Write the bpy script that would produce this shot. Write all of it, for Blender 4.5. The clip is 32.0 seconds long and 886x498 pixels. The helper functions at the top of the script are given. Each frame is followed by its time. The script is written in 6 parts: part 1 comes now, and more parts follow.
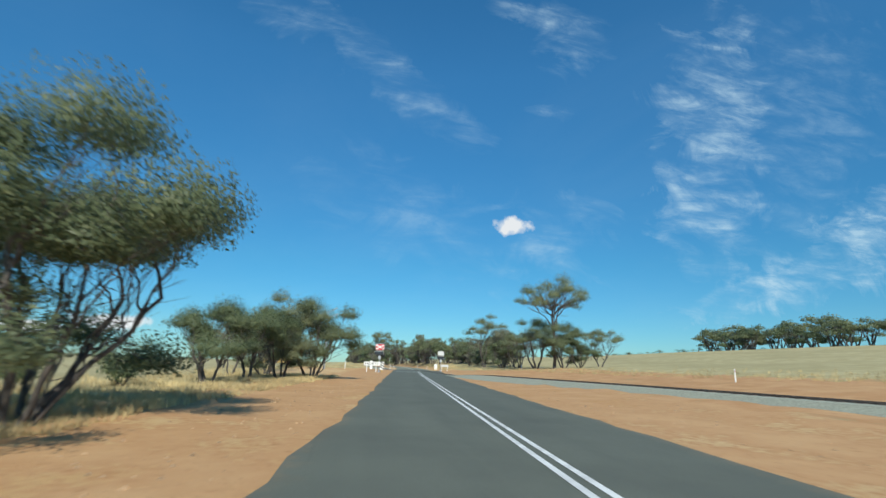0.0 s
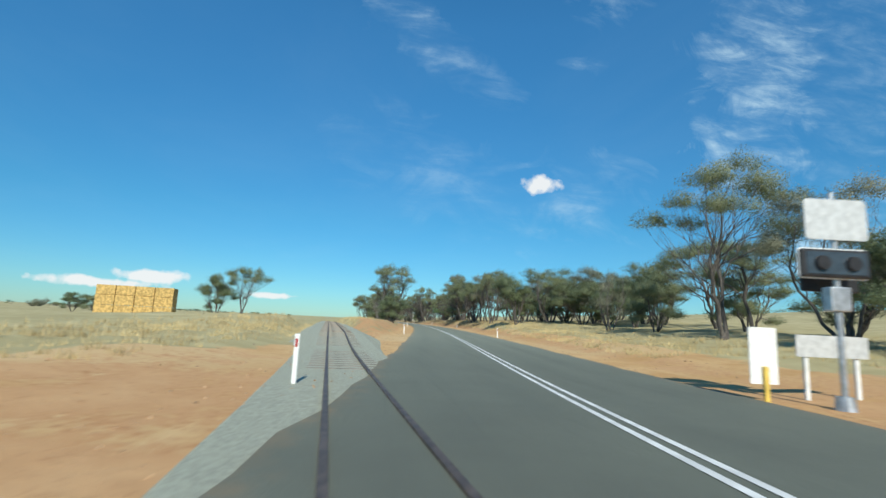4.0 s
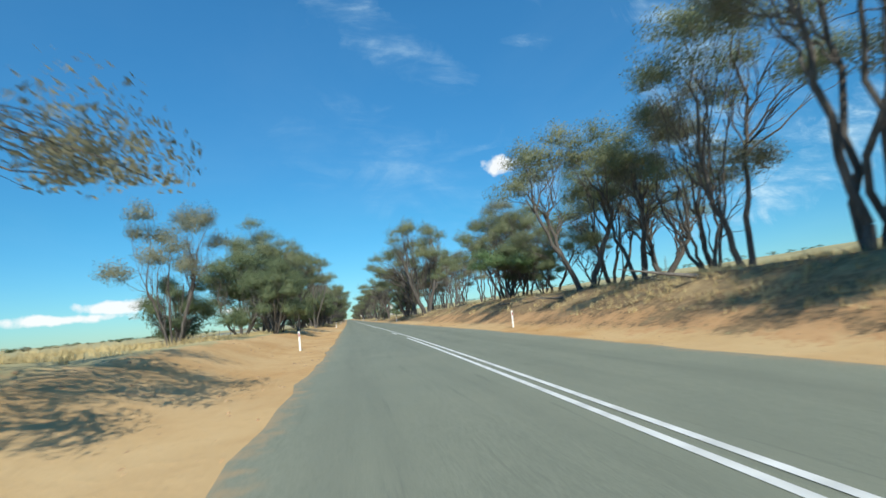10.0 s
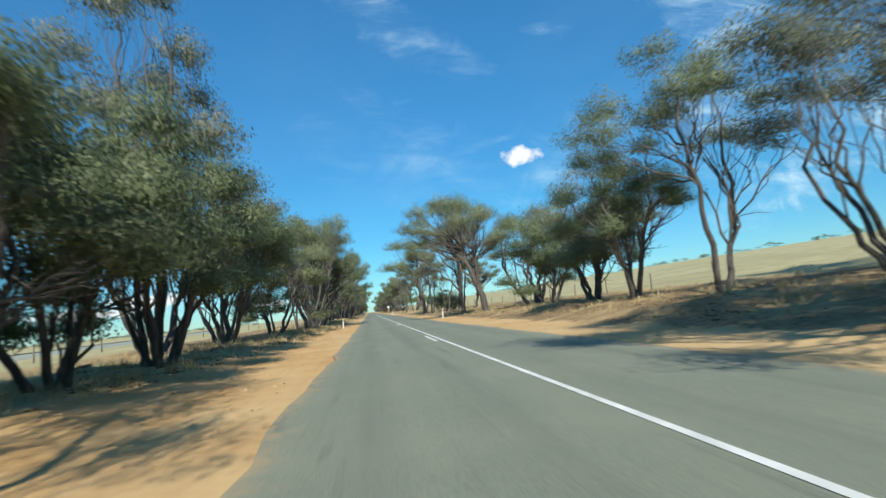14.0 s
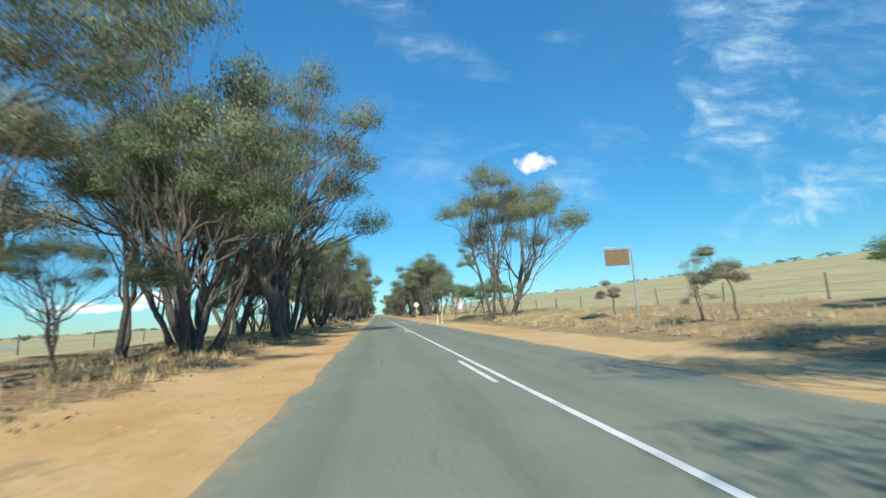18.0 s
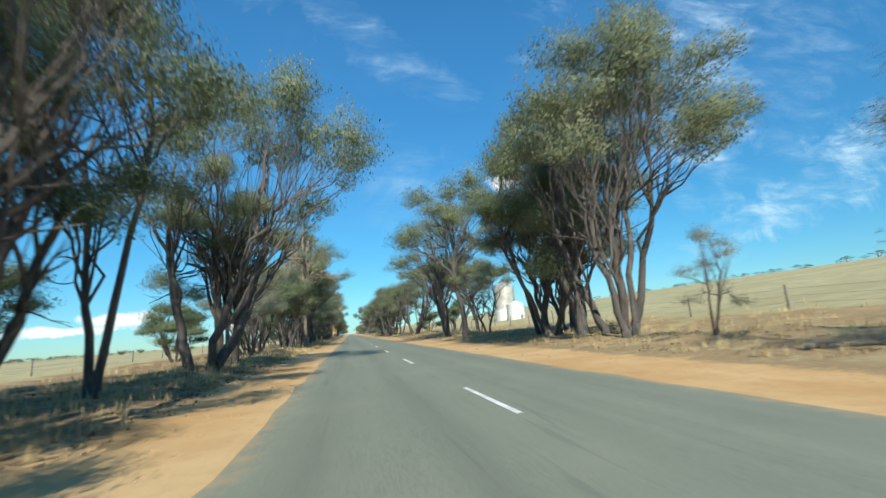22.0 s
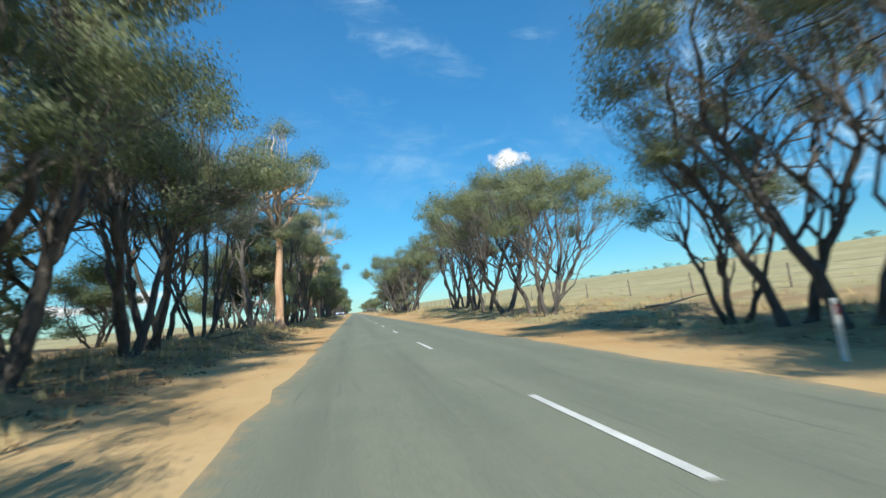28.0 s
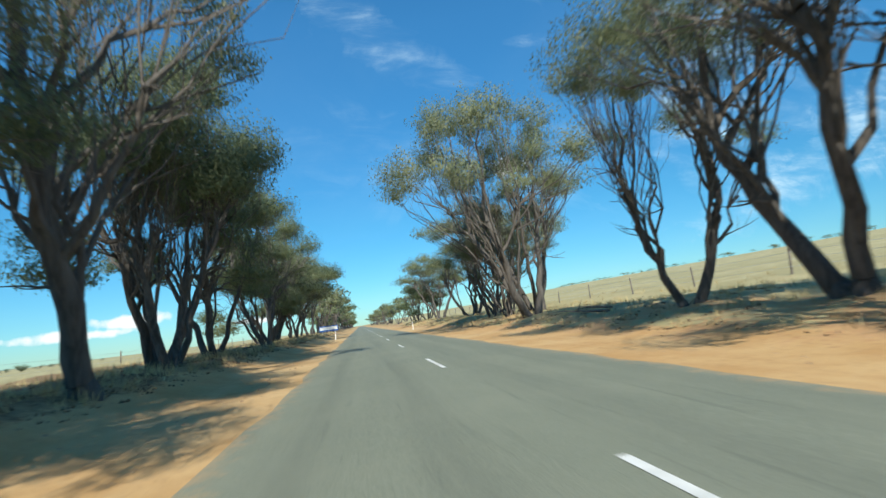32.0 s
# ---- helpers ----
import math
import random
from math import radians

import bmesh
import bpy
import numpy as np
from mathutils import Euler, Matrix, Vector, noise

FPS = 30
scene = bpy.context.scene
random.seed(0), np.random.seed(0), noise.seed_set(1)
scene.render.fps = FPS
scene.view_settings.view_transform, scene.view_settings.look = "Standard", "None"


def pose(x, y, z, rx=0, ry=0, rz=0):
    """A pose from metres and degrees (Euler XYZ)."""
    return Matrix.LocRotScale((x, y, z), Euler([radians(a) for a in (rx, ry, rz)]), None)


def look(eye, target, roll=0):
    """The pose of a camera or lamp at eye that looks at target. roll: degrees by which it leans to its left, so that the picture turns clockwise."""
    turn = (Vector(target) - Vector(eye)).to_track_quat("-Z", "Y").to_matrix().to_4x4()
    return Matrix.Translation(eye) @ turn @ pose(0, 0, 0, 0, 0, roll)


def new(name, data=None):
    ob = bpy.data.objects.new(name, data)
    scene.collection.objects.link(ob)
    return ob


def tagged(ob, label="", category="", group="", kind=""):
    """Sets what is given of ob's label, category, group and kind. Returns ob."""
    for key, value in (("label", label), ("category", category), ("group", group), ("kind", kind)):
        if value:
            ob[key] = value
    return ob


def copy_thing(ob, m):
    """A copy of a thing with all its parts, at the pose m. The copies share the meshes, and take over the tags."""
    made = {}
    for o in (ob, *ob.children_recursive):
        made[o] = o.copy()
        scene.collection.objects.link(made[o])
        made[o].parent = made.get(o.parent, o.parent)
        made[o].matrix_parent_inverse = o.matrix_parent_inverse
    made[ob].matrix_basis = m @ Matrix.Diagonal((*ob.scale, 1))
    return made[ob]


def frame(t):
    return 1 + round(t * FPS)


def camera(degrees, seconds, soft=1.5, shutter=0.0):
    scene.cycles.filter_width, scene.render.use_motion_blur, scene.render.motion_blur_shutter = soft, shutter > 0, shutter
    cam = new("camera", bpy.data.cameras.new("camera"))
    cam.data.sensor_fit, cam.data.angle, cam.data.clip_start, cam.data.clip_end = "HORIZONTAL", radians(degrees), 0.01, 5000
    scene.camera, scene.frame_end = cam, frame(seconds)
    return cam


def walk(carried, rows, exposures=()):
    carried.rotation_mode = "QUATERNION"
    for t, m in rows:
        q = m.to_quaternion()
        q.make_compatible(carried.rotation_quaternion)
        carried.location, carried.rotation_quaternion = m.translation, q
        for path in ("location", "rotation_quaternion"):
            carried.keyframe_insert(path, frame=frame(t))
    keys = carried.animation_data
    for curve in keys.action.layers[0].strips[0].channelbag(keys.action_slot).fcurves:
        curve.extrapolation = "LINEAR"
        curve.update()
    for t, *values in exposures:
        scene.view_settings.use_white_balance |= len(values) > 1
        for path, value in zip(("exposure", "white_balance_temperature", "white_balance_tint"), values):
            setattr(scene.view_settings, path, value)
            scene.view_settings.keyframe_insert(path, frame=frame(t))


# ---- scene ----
# ---- the road's line: stations along it (m), offsets to its right (m) ----
SPEED, EYE = 24.5, 1.34
STATION = np.arange(-1600.0, 4900.0, 0.5)
_turns = np.radians(np.interp(STATION, [86, 122, 196, 282], [7.44, 6.95, 4.59, 0.0]))
_turns = np.convolve(np.pad(_turns, 30, "edge"), np.ones(60) / 60, "same")[30:-30]
_east, _north = np.cumsum(np.sin(_turns)) * 0.5, np.cumsum(np.cos(_turns)) * 0.5
_east -= _east[-1]
_north -= np.interp(0.0, STATION, _north)


def centre(s):
    """East, north and heading of the centre line at station s."""
    return np.interp(s, STATION, _east), np.interp(s, STATION, _north), np.interp(s, STATION, _turns)


def place(s, d):
    x, y, h = centre(s)
    return x + d * np.cos(h), y - d * np.sin(h)


def smooth(a, b, x):
    x = np.clip((x - a) / (b - a), 0, 1)
    return x * x * (3 - 2 * x)


def hump(s):
    return 0.3 * np.exp(-(((s - 88) / 16) ** 2))


# ---- camera ----
cam = camera(85.7, 32.0, soft=1.5, shutter=0.16)
# seconds, offset from the centre line, yaw, pitch, roll
PATH = [
    (0, -2.20, -11.42, 13.68, 1.75),
    (0.5, -2.25, -11.01, 12.89, 1.34),
    (1, -2.30, -10.06, 11.30, 0.49),
    (1.5, -2.47, -7.87, 10.09, -0.16),
    (2, -2.63, -5.23, 9.25, -0.14),
    (2.5, -2.70, -3.67, 9.33, 0.15),
    (4.5, -2.71, -11.07, 7.65, 3.10),
    (5, -2.72, -13.47, 5.80, 2.47),
    (5.5, -2.72, -14.87, 3.78, 1.39),
    (6, -2.72, -15.32, 3.04, -0.36),
    (6.5, -2.72, -14.74, 3.39, -1.37),
    (7, -2.73, -14.31, 4.79, -2.03),
    (7.5, -2.73, -14.15, 6.45, -2.25),
    (8, -2.73, -13.95, 7.22, -2.54),
    (8.5, -2.74, -14.05, 7.95, -3.08),
    (9, -2.74, -13.94, 8.33, -4.11),
    (9.5, -2.74, -13.05, 7.83, -4.62),
    (10, -2.74, -11.94, 7.33, -5.17),
    (10.5, -2.75, -12.05, 6.67, -6.07),
    (11, -2.75, -13.59, 8.47, -6.88),
    (11.5, -2.72, -12.69, 11.08, -7.13),
    (12, -2.69, -11.23, 11.32, -6.83),
    (12.5, -2.66, -8.91, 9.60, -6.07),
    (13, -2.63, -8.06, 7.15, -5.82),
    (13.5, -2.60, -9.14, 6.63, -6.14),
    (15.5, -2.24, -8.61, 6.68, -4.11),
    (16, -2.15, -8.09, 6.52, -4.16),
    (16.5, -2.16, -8.10, 6.40, -4.12),
    (17, -2.16, -7.37, 7.53, -4.18),
    (17.5, -2.17, -7.75, 7.71, -3.89),
    (18, -2.17, -8.25, 7.32, -3.64),
    (18.5, -2.18, -9.26, 7.26, -3.99),
    (19, -2.19, -10.47, 7.13, -4.83),
    (19.5, -2.19, -11.81, 7.37, -5.28),
    (20, -2.20, -12.13, 7.72, -5.71),
    (20.5, -2.21, -11.92, 8.34, -5.56),
    (21, -2.22, -11.57, 9.05, -5.11),
    (21.5, -2.23, -11.34, 9.23, -4.78),
    (22, -2.23, -11.69, 9.18, -4.64),
    (22.5, -2.24, -12.51, 8.84, -4.98),
    (23, -2.25, -12.98, 8.67, -5.06),
    (23.5, -2.26, -12.72, 8.45, -5.10),
    (24, -2.27, -11.54, 8.37, -4.42),
    (24.5, -2.27, -10.90, 8.44, -4.42),
    (26.5, -2.27, -11.88, 8.95, -5.86),
    (27, -2.25, -11.85, 8.28, -5.17),
    (27.5, -2.23, -11.50, 7.24, -4.60),
    (28, -2.20, -11.11, 6.69, -4.78),
    (28.5, -2.17, -10.82, 6.69, -5.30),
    (29, -2.15, -10.90, 7.15, -5.71),
    (29.5, -2.12, -11.24, 7.97, -5.84),
    (30, -2.10, -11.96, 8.56, -6.16),
    (30.5, -2.05, -11.80, 8.73, -6.32),
    (31, -2.00, -11.43, 8.56, -6.77),
    (31.5, -1.95, -11.07, 8.10, -6.95),
    (32, -1.90, -10.80, 7.87, -7.10),
]


def camera_pose(t, lateral, yaw, pitch, roll):
    s = SPEED * t
    x, y = place(s, lateral)
    eye = Vector((float(x), float(y), EYE + float(hump(s))))
    a, b = radians(yaw), radians(pitch)
    ahead = Vector((-math.sin(a) * math.cos(b), math.cos(a) * math.cos(b), math.sin(b)))
    return look(eye, eye + ahead, roll)


EXPOSURES = [(0, 0.22), (3, 0.27), (5, 0.32), (9, 0.42), (14, 0.52), (17, 0.56), (32, 0.56)]
walk(cam, [(row[0], camera_pose(*row)) for row in PATH], EXPOSURES)

# ---- sky, sun ----
SUN_HEIGHT, SUN_WAY = 37.0, 3.0  # degrees up; degrees to the right of north that shadows point


def make_world():
    world = bpy.data.worlds.new("sky")
    scene.world = world
    world.use_nodes = True
    nt = world.node_tree
    nt.nodes.clear()
    n, l = nt.nodes.new, nt.links.new
    sky = n("ShaderNodeTexSky")
    sky.sky_type, sky.sun_disc = "NISHITA", False
    sky.sun_elevation, sky.sun_rotation = radians(SUN_HEIGHT), radians(180 + SUN_WAY)
    sky.air_density, sky.dust_density, sky.ozone_density = 1.0, 0.0, 5.0
    co = n("ShaderNodeTexCoord")
    sep = n("ShaderNodeSeparateXYZ")
    l(co.outputs["Generated"], sep.inputs[0])

    def m(op, a, b=None, c=None, clamp=False):
        k = n("ShaderNodeMath")
        k.operation, k.use_clamp = op, clamp
        for i, v in enumerate((a, b, c)):
            if v is None:
                continue
            if isinstance(v, (int, float)):
                k.inputs[i].default_value = v
            else:
                l(v, k.inputs[i])
        return k.outputs[0]

    x, y, z = sep.outputs
    flat = m("ADD", m("MAXIMUM", z, 0.0), 0.12)
    u, v = m("DIVIDE", x, flat), m("DIVIDE", y, flat)
    plane = n("ShaderNodeCombineXYZ")
    l(u, plane.inputs[0])
    l(v, plane.inputs[1])

    def cirrus(scale, stretch, turn, seed, detail, low, high, warp):
        mp = n("ShaderNodeMapping")
        mp.inputs["Rotation"].default_value[2] = radians(turn)
        mp.inputs["Scale"].default_value = (scale * stretch, scale, 1)
        mp.inputs["Location"].default_value = (seed, seed * 0.7, seed)
        l(plane.outputs[0], mp.inputs[0])
        tx = n("ShaderNodeTexNoise")
        tx.inputs["Scale"].default_value = 1.0
        tx.inputs["Detail"].default_value = detail
        tx.inputs["Roughness"].default_value = 0.62
        tx.inputs["Distortion"].default_value = warp
        l(mp.outputs[0], tx.inputs[0])
        mr = n("ShaderNodeMapRange")
        mr.interpolation_type = "SMOOTHSTEP"
        mr.inputs[1].default_value, mr.inputs[2].default_value = low, high
        l(tx.outputs[0], mr.inputs[0])
        return mr.outputs[0]

    veil = cirrus(0.9, 1.3, 40, 1.7, 6, 0.4, 0.8, 0.3)
    ahead = m("MAXIMUM", y, 0.05)
    ta, te = m("DIVIDE", x, ahead), m("DIVIDE", z, ahead)
    wall = n("ShaderNodeCombineXYZ")
    l(ta, wall.inputs[0])
    l(te, wall.inputs[1])
    plane = wall
    ripples = cirrus(19.0, 0.27, 10, 5.2, 8, 0.34, 0.74, 0.55)
    feather = cirrus(34.0, 0.35, 14, 2.6, 5, 0.3, 0.75, 0.3)
    rag = cirrus(9.0, 0.7, 15, 9.1, 6, 0.2, 0.8, 0.8)

    def patch(ca, ce, wa, we, slant, amount):
        """A ragged soft-edged bank of high cloud round one way in the sky."""
        a, e = m("SUBTRACT", ta, ca), m("SUBTRACT", te, ce)
        e = m("SUBTRACT", e, m("MULTIPLY", a, slant))
        a, e = m("DIVIDE", a, wa), m("DIVIDE", e, we)
        r = m("SQRT", m("ADD", m("MULTIPLY", a, a), m("MULTIPLY", e, e)))
        r = m("ADD", r, m("MULTIPLY", m("SUBTRACT", rag, 0.5), 1.6))
        return m("MULTIPLY", m("SUBTRACT", 1.15, r, clamp=True), amount)

    cover = None
    for spec in ((-0.19, 0.79, 0.12, 0.06, -0.5, 0.7), (-0.05, 0.745, 0.10, 0.06, -0.6, 0.8), (0.06, 0.655, 0.12, 0.07, -0.6, 0.8), (0.15, 0.60, 0.12, 0.06, -0.6, 0.45),
                 (0.45, 0.90, 0.09, 0.05, 0.0, 0.9), (0.55, 0.84, 0.10, 0.09, 0.2, 0.6), (0.46, 0.62, 0.05, 0.02, 0.1, 0.8), (0.10, 0.34, 0.22, 0.10, -0.3, 0.3),
                 (0.46, 0.28, 0.16, 0.10, 0.1, 0.5), (0.95, 0.64, 0.19, 0.40, 0.9, 1.0), (0.87, 0.26, 0.09, 0.05, 0.2, 0.55), (1.12, 0.24, 0.30, 0.075, 0.35, 1.3),
                 (1.42, 0.38, 0.24, 0.13, 0.4, 1.2), (1.25, 0.75, 0.3, 0.4, 0.3, 0.3)):
        k = patch(*spec)
        cover = k if cover is None else m("MAXIMUM", cover, k)
    front = m("GREATER_THAN", y, 0.06)
    grain = m("ADD", m("MULTIPLY", ripples, 0.75), m("MULTIPLY", feather, 0.35))
    cover = m("MULTIPLY", m("MULTIPLY", cover, front), m("ADD", m("POWER", grain, 1.5), 0.03), clamp=True)
    cover = m("MULTIPLY", cover, 1.2, clamp=True)
    cover = m("ADD", cover, m("MULTIPLY", veil, 0.05), clamp=True)
    haze = m("SUBTRACT", 1.0, m("DIVIDE", m("MAXIMUM", z, 0.0), 0.75), clamp=True)
    cover = m("MULTIPLY", cover, m("ADD", m("MULTIPLY", haze, 0.5), 0.5))

    puff = n("ShaderNodeTexNoise")
    puff.inputs["Scale"].default_value, puff.inputs["Detail"].default_value = 34.0, 6.0
    l(co.outputs["Generated"], puff.inputs[0])

    def cumulus(az, el, wide, high):
        a, e = radians(az), radians(el)
        c = Vector((math.sin(a) * math.cos(e), math.cos(a) * math.cos(e), math.sin(e)))
        side = Vector((math.cos(a), -math.sin(a), 0))
        up = side.cross(c)
        parts = []
        for axis, size in ((side, wide), (up, high)):
            d = n("ShaderNodeVectorMath")
            d.operation = "DOT_PRODUCT"
            d.inputs[1].default_value = axis
            l(co.outputs["Generated"], d.inputs[0])
            k = m("DIVIDE", m("SUBTRACT", d.outputs["Value"], axis.dot(c)), radians(size))
            parts.append(m("MULTIPLY", k, k))
        front = m("GREATER_THAN", y, 0.0)
        r = m("SQRT", m("ADD", *parts))
        r = m("ADD", r, m("MULTIPLY", m("SUBTRACT", puff.outputs[0], 0.5), 2.2))
        return m("MULTIPLY", m("SUBTRACT", 1.0, m("DIVIDE", m("SUBTRACT", r, 0.62), 0.5), clamp=True), front)

    heaps = None
    for spec in ((19.8, 16.5, 2.1, 0.95), (-23.0, 3.2, 3.4, 0.75), (-27, 2.3, 5.0, 0.5), (-11, 2.0, 2.4, 0.35)):
        k = cumulus(*spec)
        heaps = k if heaps is None else m("MAXIMUM", heaps, k)

    def mix(fac, a, b):
        k = n("ShaderNodeMix")
        k.data_type = "RGBA"
        l(fac, k.inputs[0])
        for i, v in ((6, a), (7, b)):
            if isinstance(v, tuple):
                k.inputs[i].default_value = v
            else:
                l(v, k.inputs[i])
        return k.outputs[2]

    tone = n("ShaderNodeHueSaturation")
    tone.inputs["Saturation"].default_value = 1.18
    tone.inputs["Value"].default_value = 1.0
    l(sky.outputs[0], tone.inputs["Color"])
    ramp = n("ShaderNodeValToRGB")
    ramp.color_ramp.elements[0].position, ramp.color_ramp.elements[0].color = 0.0, (0.41, 0.71, 0.88, 1)
    ramp.color_ramp.elements[1].position, ramp.color_ramp.elements[1].color = 0.55, (1.05, 1.60, 1.48, 1)
    e = ramp.color_ramp.elements.new(0.2)
    e.color = (0.56, 1.05, 1.03, 1)
    l(z, ramp.inputs[0])
    clear = n("ShaderNodeMix")
    clear.data_type, clear.blend_type = "RGBA", "MULTIPLY"
    clear.inputs[0].default_value = 1.0
    l(tone.outputs[0], clear.inputs[6])
    l(ramp.outputs[0], clear.inputs[7])
    colour = mix(m("MULTIPLY", cover, 0.8), clear.outputs[2], (5.4, 7.5, 8.7, 1))
    colour = mix(m("MULTIPLY", heaps, 0.93), colour, (8.6, 8.8, 8.8, 1))
    bg = n("ShaderNodeBackground")
    bg.inputs["Strength"].default_value = 0.085
    l(colour, bg.inputs[0])
    out = n("ShaderNodeOutputWorld")
    l(bg.outputs[0], out.inputs[0])


make_world()
sun_data = bpy.data.lights.new("sun", "SUN")
sun_data.energy, sun_data.angle, sun_data.color = 4.2, radians(0.53), (0.97, 0.95, 0.83)
sun = new("sun", sun_data)
_w = radians(SUN_WAY)
sun.matrix_world = look((0, 0, 60), (math.sin(_w) * 60, math.cos(_w) * 60, 60 - 60 * math.tan(radians(SUN_HEIGHT))))


# ---- materials ----
class Shader:
    """A node material with short calls for its nodes."""

    def __init__(self, name):
        self.mat = bpy.data.materials.new(name)
        self.mat.use_nodes = True
        self.nt = self.mat.node_tree
        self.bsdf = self.nt.nodes["Principled BSDF"]
        self.where = self.nt.nodes.new("ShaderNodeTexCoord").outputs["Object"]

    def node(self, kind, **inputs):
        k = self.nt.nodes.new(kind)
        for key, v in inputs.items():
            self.put(k, key.replace("_", " "), v)
        return k

    def put(self, k, key, v):
        if isinstance(v, bpy.types.NodeSocket):
            self.nt.links.new(v, k.inputs[key])
        else:
            k.inputs[key].default_value = v

    def noise(self, scale, detail=4.0, rough=0.55, warp=0.0, where=None, stretch=None):
        where = where or self.where
        if stretch:
            mp = self.node("ShaderNodeMapping", Scale=stretch)
            self.nt.links.new(where, mp.inputs[0])
            where = mp.outputs[0]
        return self.node("ShaderNodeTexNoise", Vector=where, Scale=scale, Detail=detail, Roughness=rough, Distortion=warp).outputs[0]

    def span(self, v, a, b, c=0.0, d=1.0):
        k = self.nt.nodes.new("ShaderNodeMapRange")
        k.interpolation_type = "SMOOTHSTEP"
        self.nt.links.new(v, k.inputs[0])
        for i, q in enumerate((a, b, c, d)):
            k.inputs[i + 1].default_value = q
        return k.outputs[0]

    def math(self, op, a, b):
        k = self.nt.nodes.new("ShaderNodeMath")
        k.operation = op
        self.put(k, 0, a)
        self.put(k, 1, b)
        return k.outputs[0]

    def mix(self, fac, a, b):
        k = self.nt.nodes.new("ShaderNodeMix")
        k.data_type = "RGBA"
        for i, v in ((0, fac), (6, a), (7, b)):
            self.put(k, i, (*v, 1) if isinstance(v, tuple) and len(v) == 3 else v)
        return k.outputs[2]

    def bump(self, height, strength, distance=0.02):
        k = self.node("ShaderNodeBump", Height=height, Strength=strength, Distance=distance)
        self.put(self.bsdf, "Normal", k.outputs[0])

    def attribute(self, name):
        k = self.nt.nodes.new("ShaderNodeAttribute")
        k.attribute_name = name
        return k.outputs["Fac"]

    def done(self, colour, rough=0.8, metal=0.0, gloss=None):
        self.put(self.bsdf, "Base Color", (*colour, 1) if isinstance(colour, tuple) and len(colour) == 3 else colour)
        self.put(self.bsdf, "Roughness", rough)
        self.put(self.bsdf, "Metallic", metal)
        if gloss is not None:
            self.put(self.bsdf, "Specular IOR Level", gloss)
        return self.mat


def plain(name, colour, rough=0.6, metal=0.0, wear=0.12, scale=6.0, bump=0.0):
    s = Shader(name)
    dark = tuple(c * (1 - wear * 2.2) for c in colour)
    light = tuple(min(1.0, c * (1 + wear)) for c in colour)
    n1 = s.noise(scale, 5)
    n2 = s.noise(scale * 9, 3)
    c = s.mix(s.span(n1, 0.3, 0.7), dark, light)
    c = s.mix(s.span(n2, 0.5, 0.75, 0.0, 0.35), c, dark)
    if bump:
        s.bump(n2, bump, 0.01)
    return s.done(c, rough, metal)


def ground_material():
    s = Shader("dry_ground")
    big, mid, fine = s.noise(0.05, 5), s.noise(0.45, 6, 0.6), s.noise(5.0, 6, 0.65)
    grit = s.noise(38.0, 3, 0.6)
    streak = s.noise(1.0, 6, 0.6, 0.3, stretch=(0.9, 0.12, 0.5))
    field = s.mix(s.span(mid, 0.3, 0.72), (0.385, 0.325, 0.165), (0.495, 0.43, 0.240))
    field = s.mix(s.span(big, 0.42, 0.66, 0.0, 0.7), field, (0.345, 0.30, 0.155))
    field = s.mix(s.span(streak, 0.5, 0.8, 0.0, 0.5), field, (0.33, 0.26, 0.14))
    verge = s.mix(s.span(mid, 0.3, 0.7), (0.50, 0.288, 0.118), (0.61, 0.398, 0.19))
    verge = s.mix(s.span(streak, 0.45, 0.75, 0.0, 0.55), verge, (0.65, 0.455, 0.24))
    verge = s.mix(s.span(grit, 0.55, 0.75, 0.0, 0.45), verge, (0.33, 0.17, 0.075))
    red = s.mix(s.span(mid, 0.3, 0.7), (0.455, 0.240, 0.108), (0.555, 0.335, 0.165))
    red = s.mix(s.span(fine, 0.55, 0.75, 0.0, 0.6), red, (0.32, 0.150, 0.066))
    verge = s.mix(s.span(fine, 0.5, 0.72, 0.0, 0.5), verge, (0.40, 0.235, 0.105))
    verge = s.mix(s.span(big, 0.45, 0.62, 0.0, 0.5), verge, (0.60, 0.45, 0.25))
    litter = s.mix(s.span(fine, 0.35, 0.7), (0.20, 0.13, 0.07), (0.37, 0.25, 0.135))
    litter = s.mix(s.span(mid, 0.45, 0.7, 0.0, 0.85), litter, (0.47, 0.34, 0.175))
    rough_edge = s.math("ADD", s.math("MULTIPLY", s.math("SUBTRACT", mid, 0.5), 1.5), s.math("MULTIPLY", s.math("SUBTRACT", fine, 0.5), 0.9))

    def zone(name):
        return s.span(s.math("ADD", s.attribute(name), rough_edge), 0.36, 0.64)

    c = s.mix(zone("litter"), field, litter)
    c = s.mix(zone("verge"), c, verge)
    c = s.mix(zone("red"), c, red)
    s.bump(s.math("ADD", fine, s.math("MULTIPLY", grit, 0.35)), 0.55, 0.05)
    return s.done(c, 0.95, gloss=0.15)


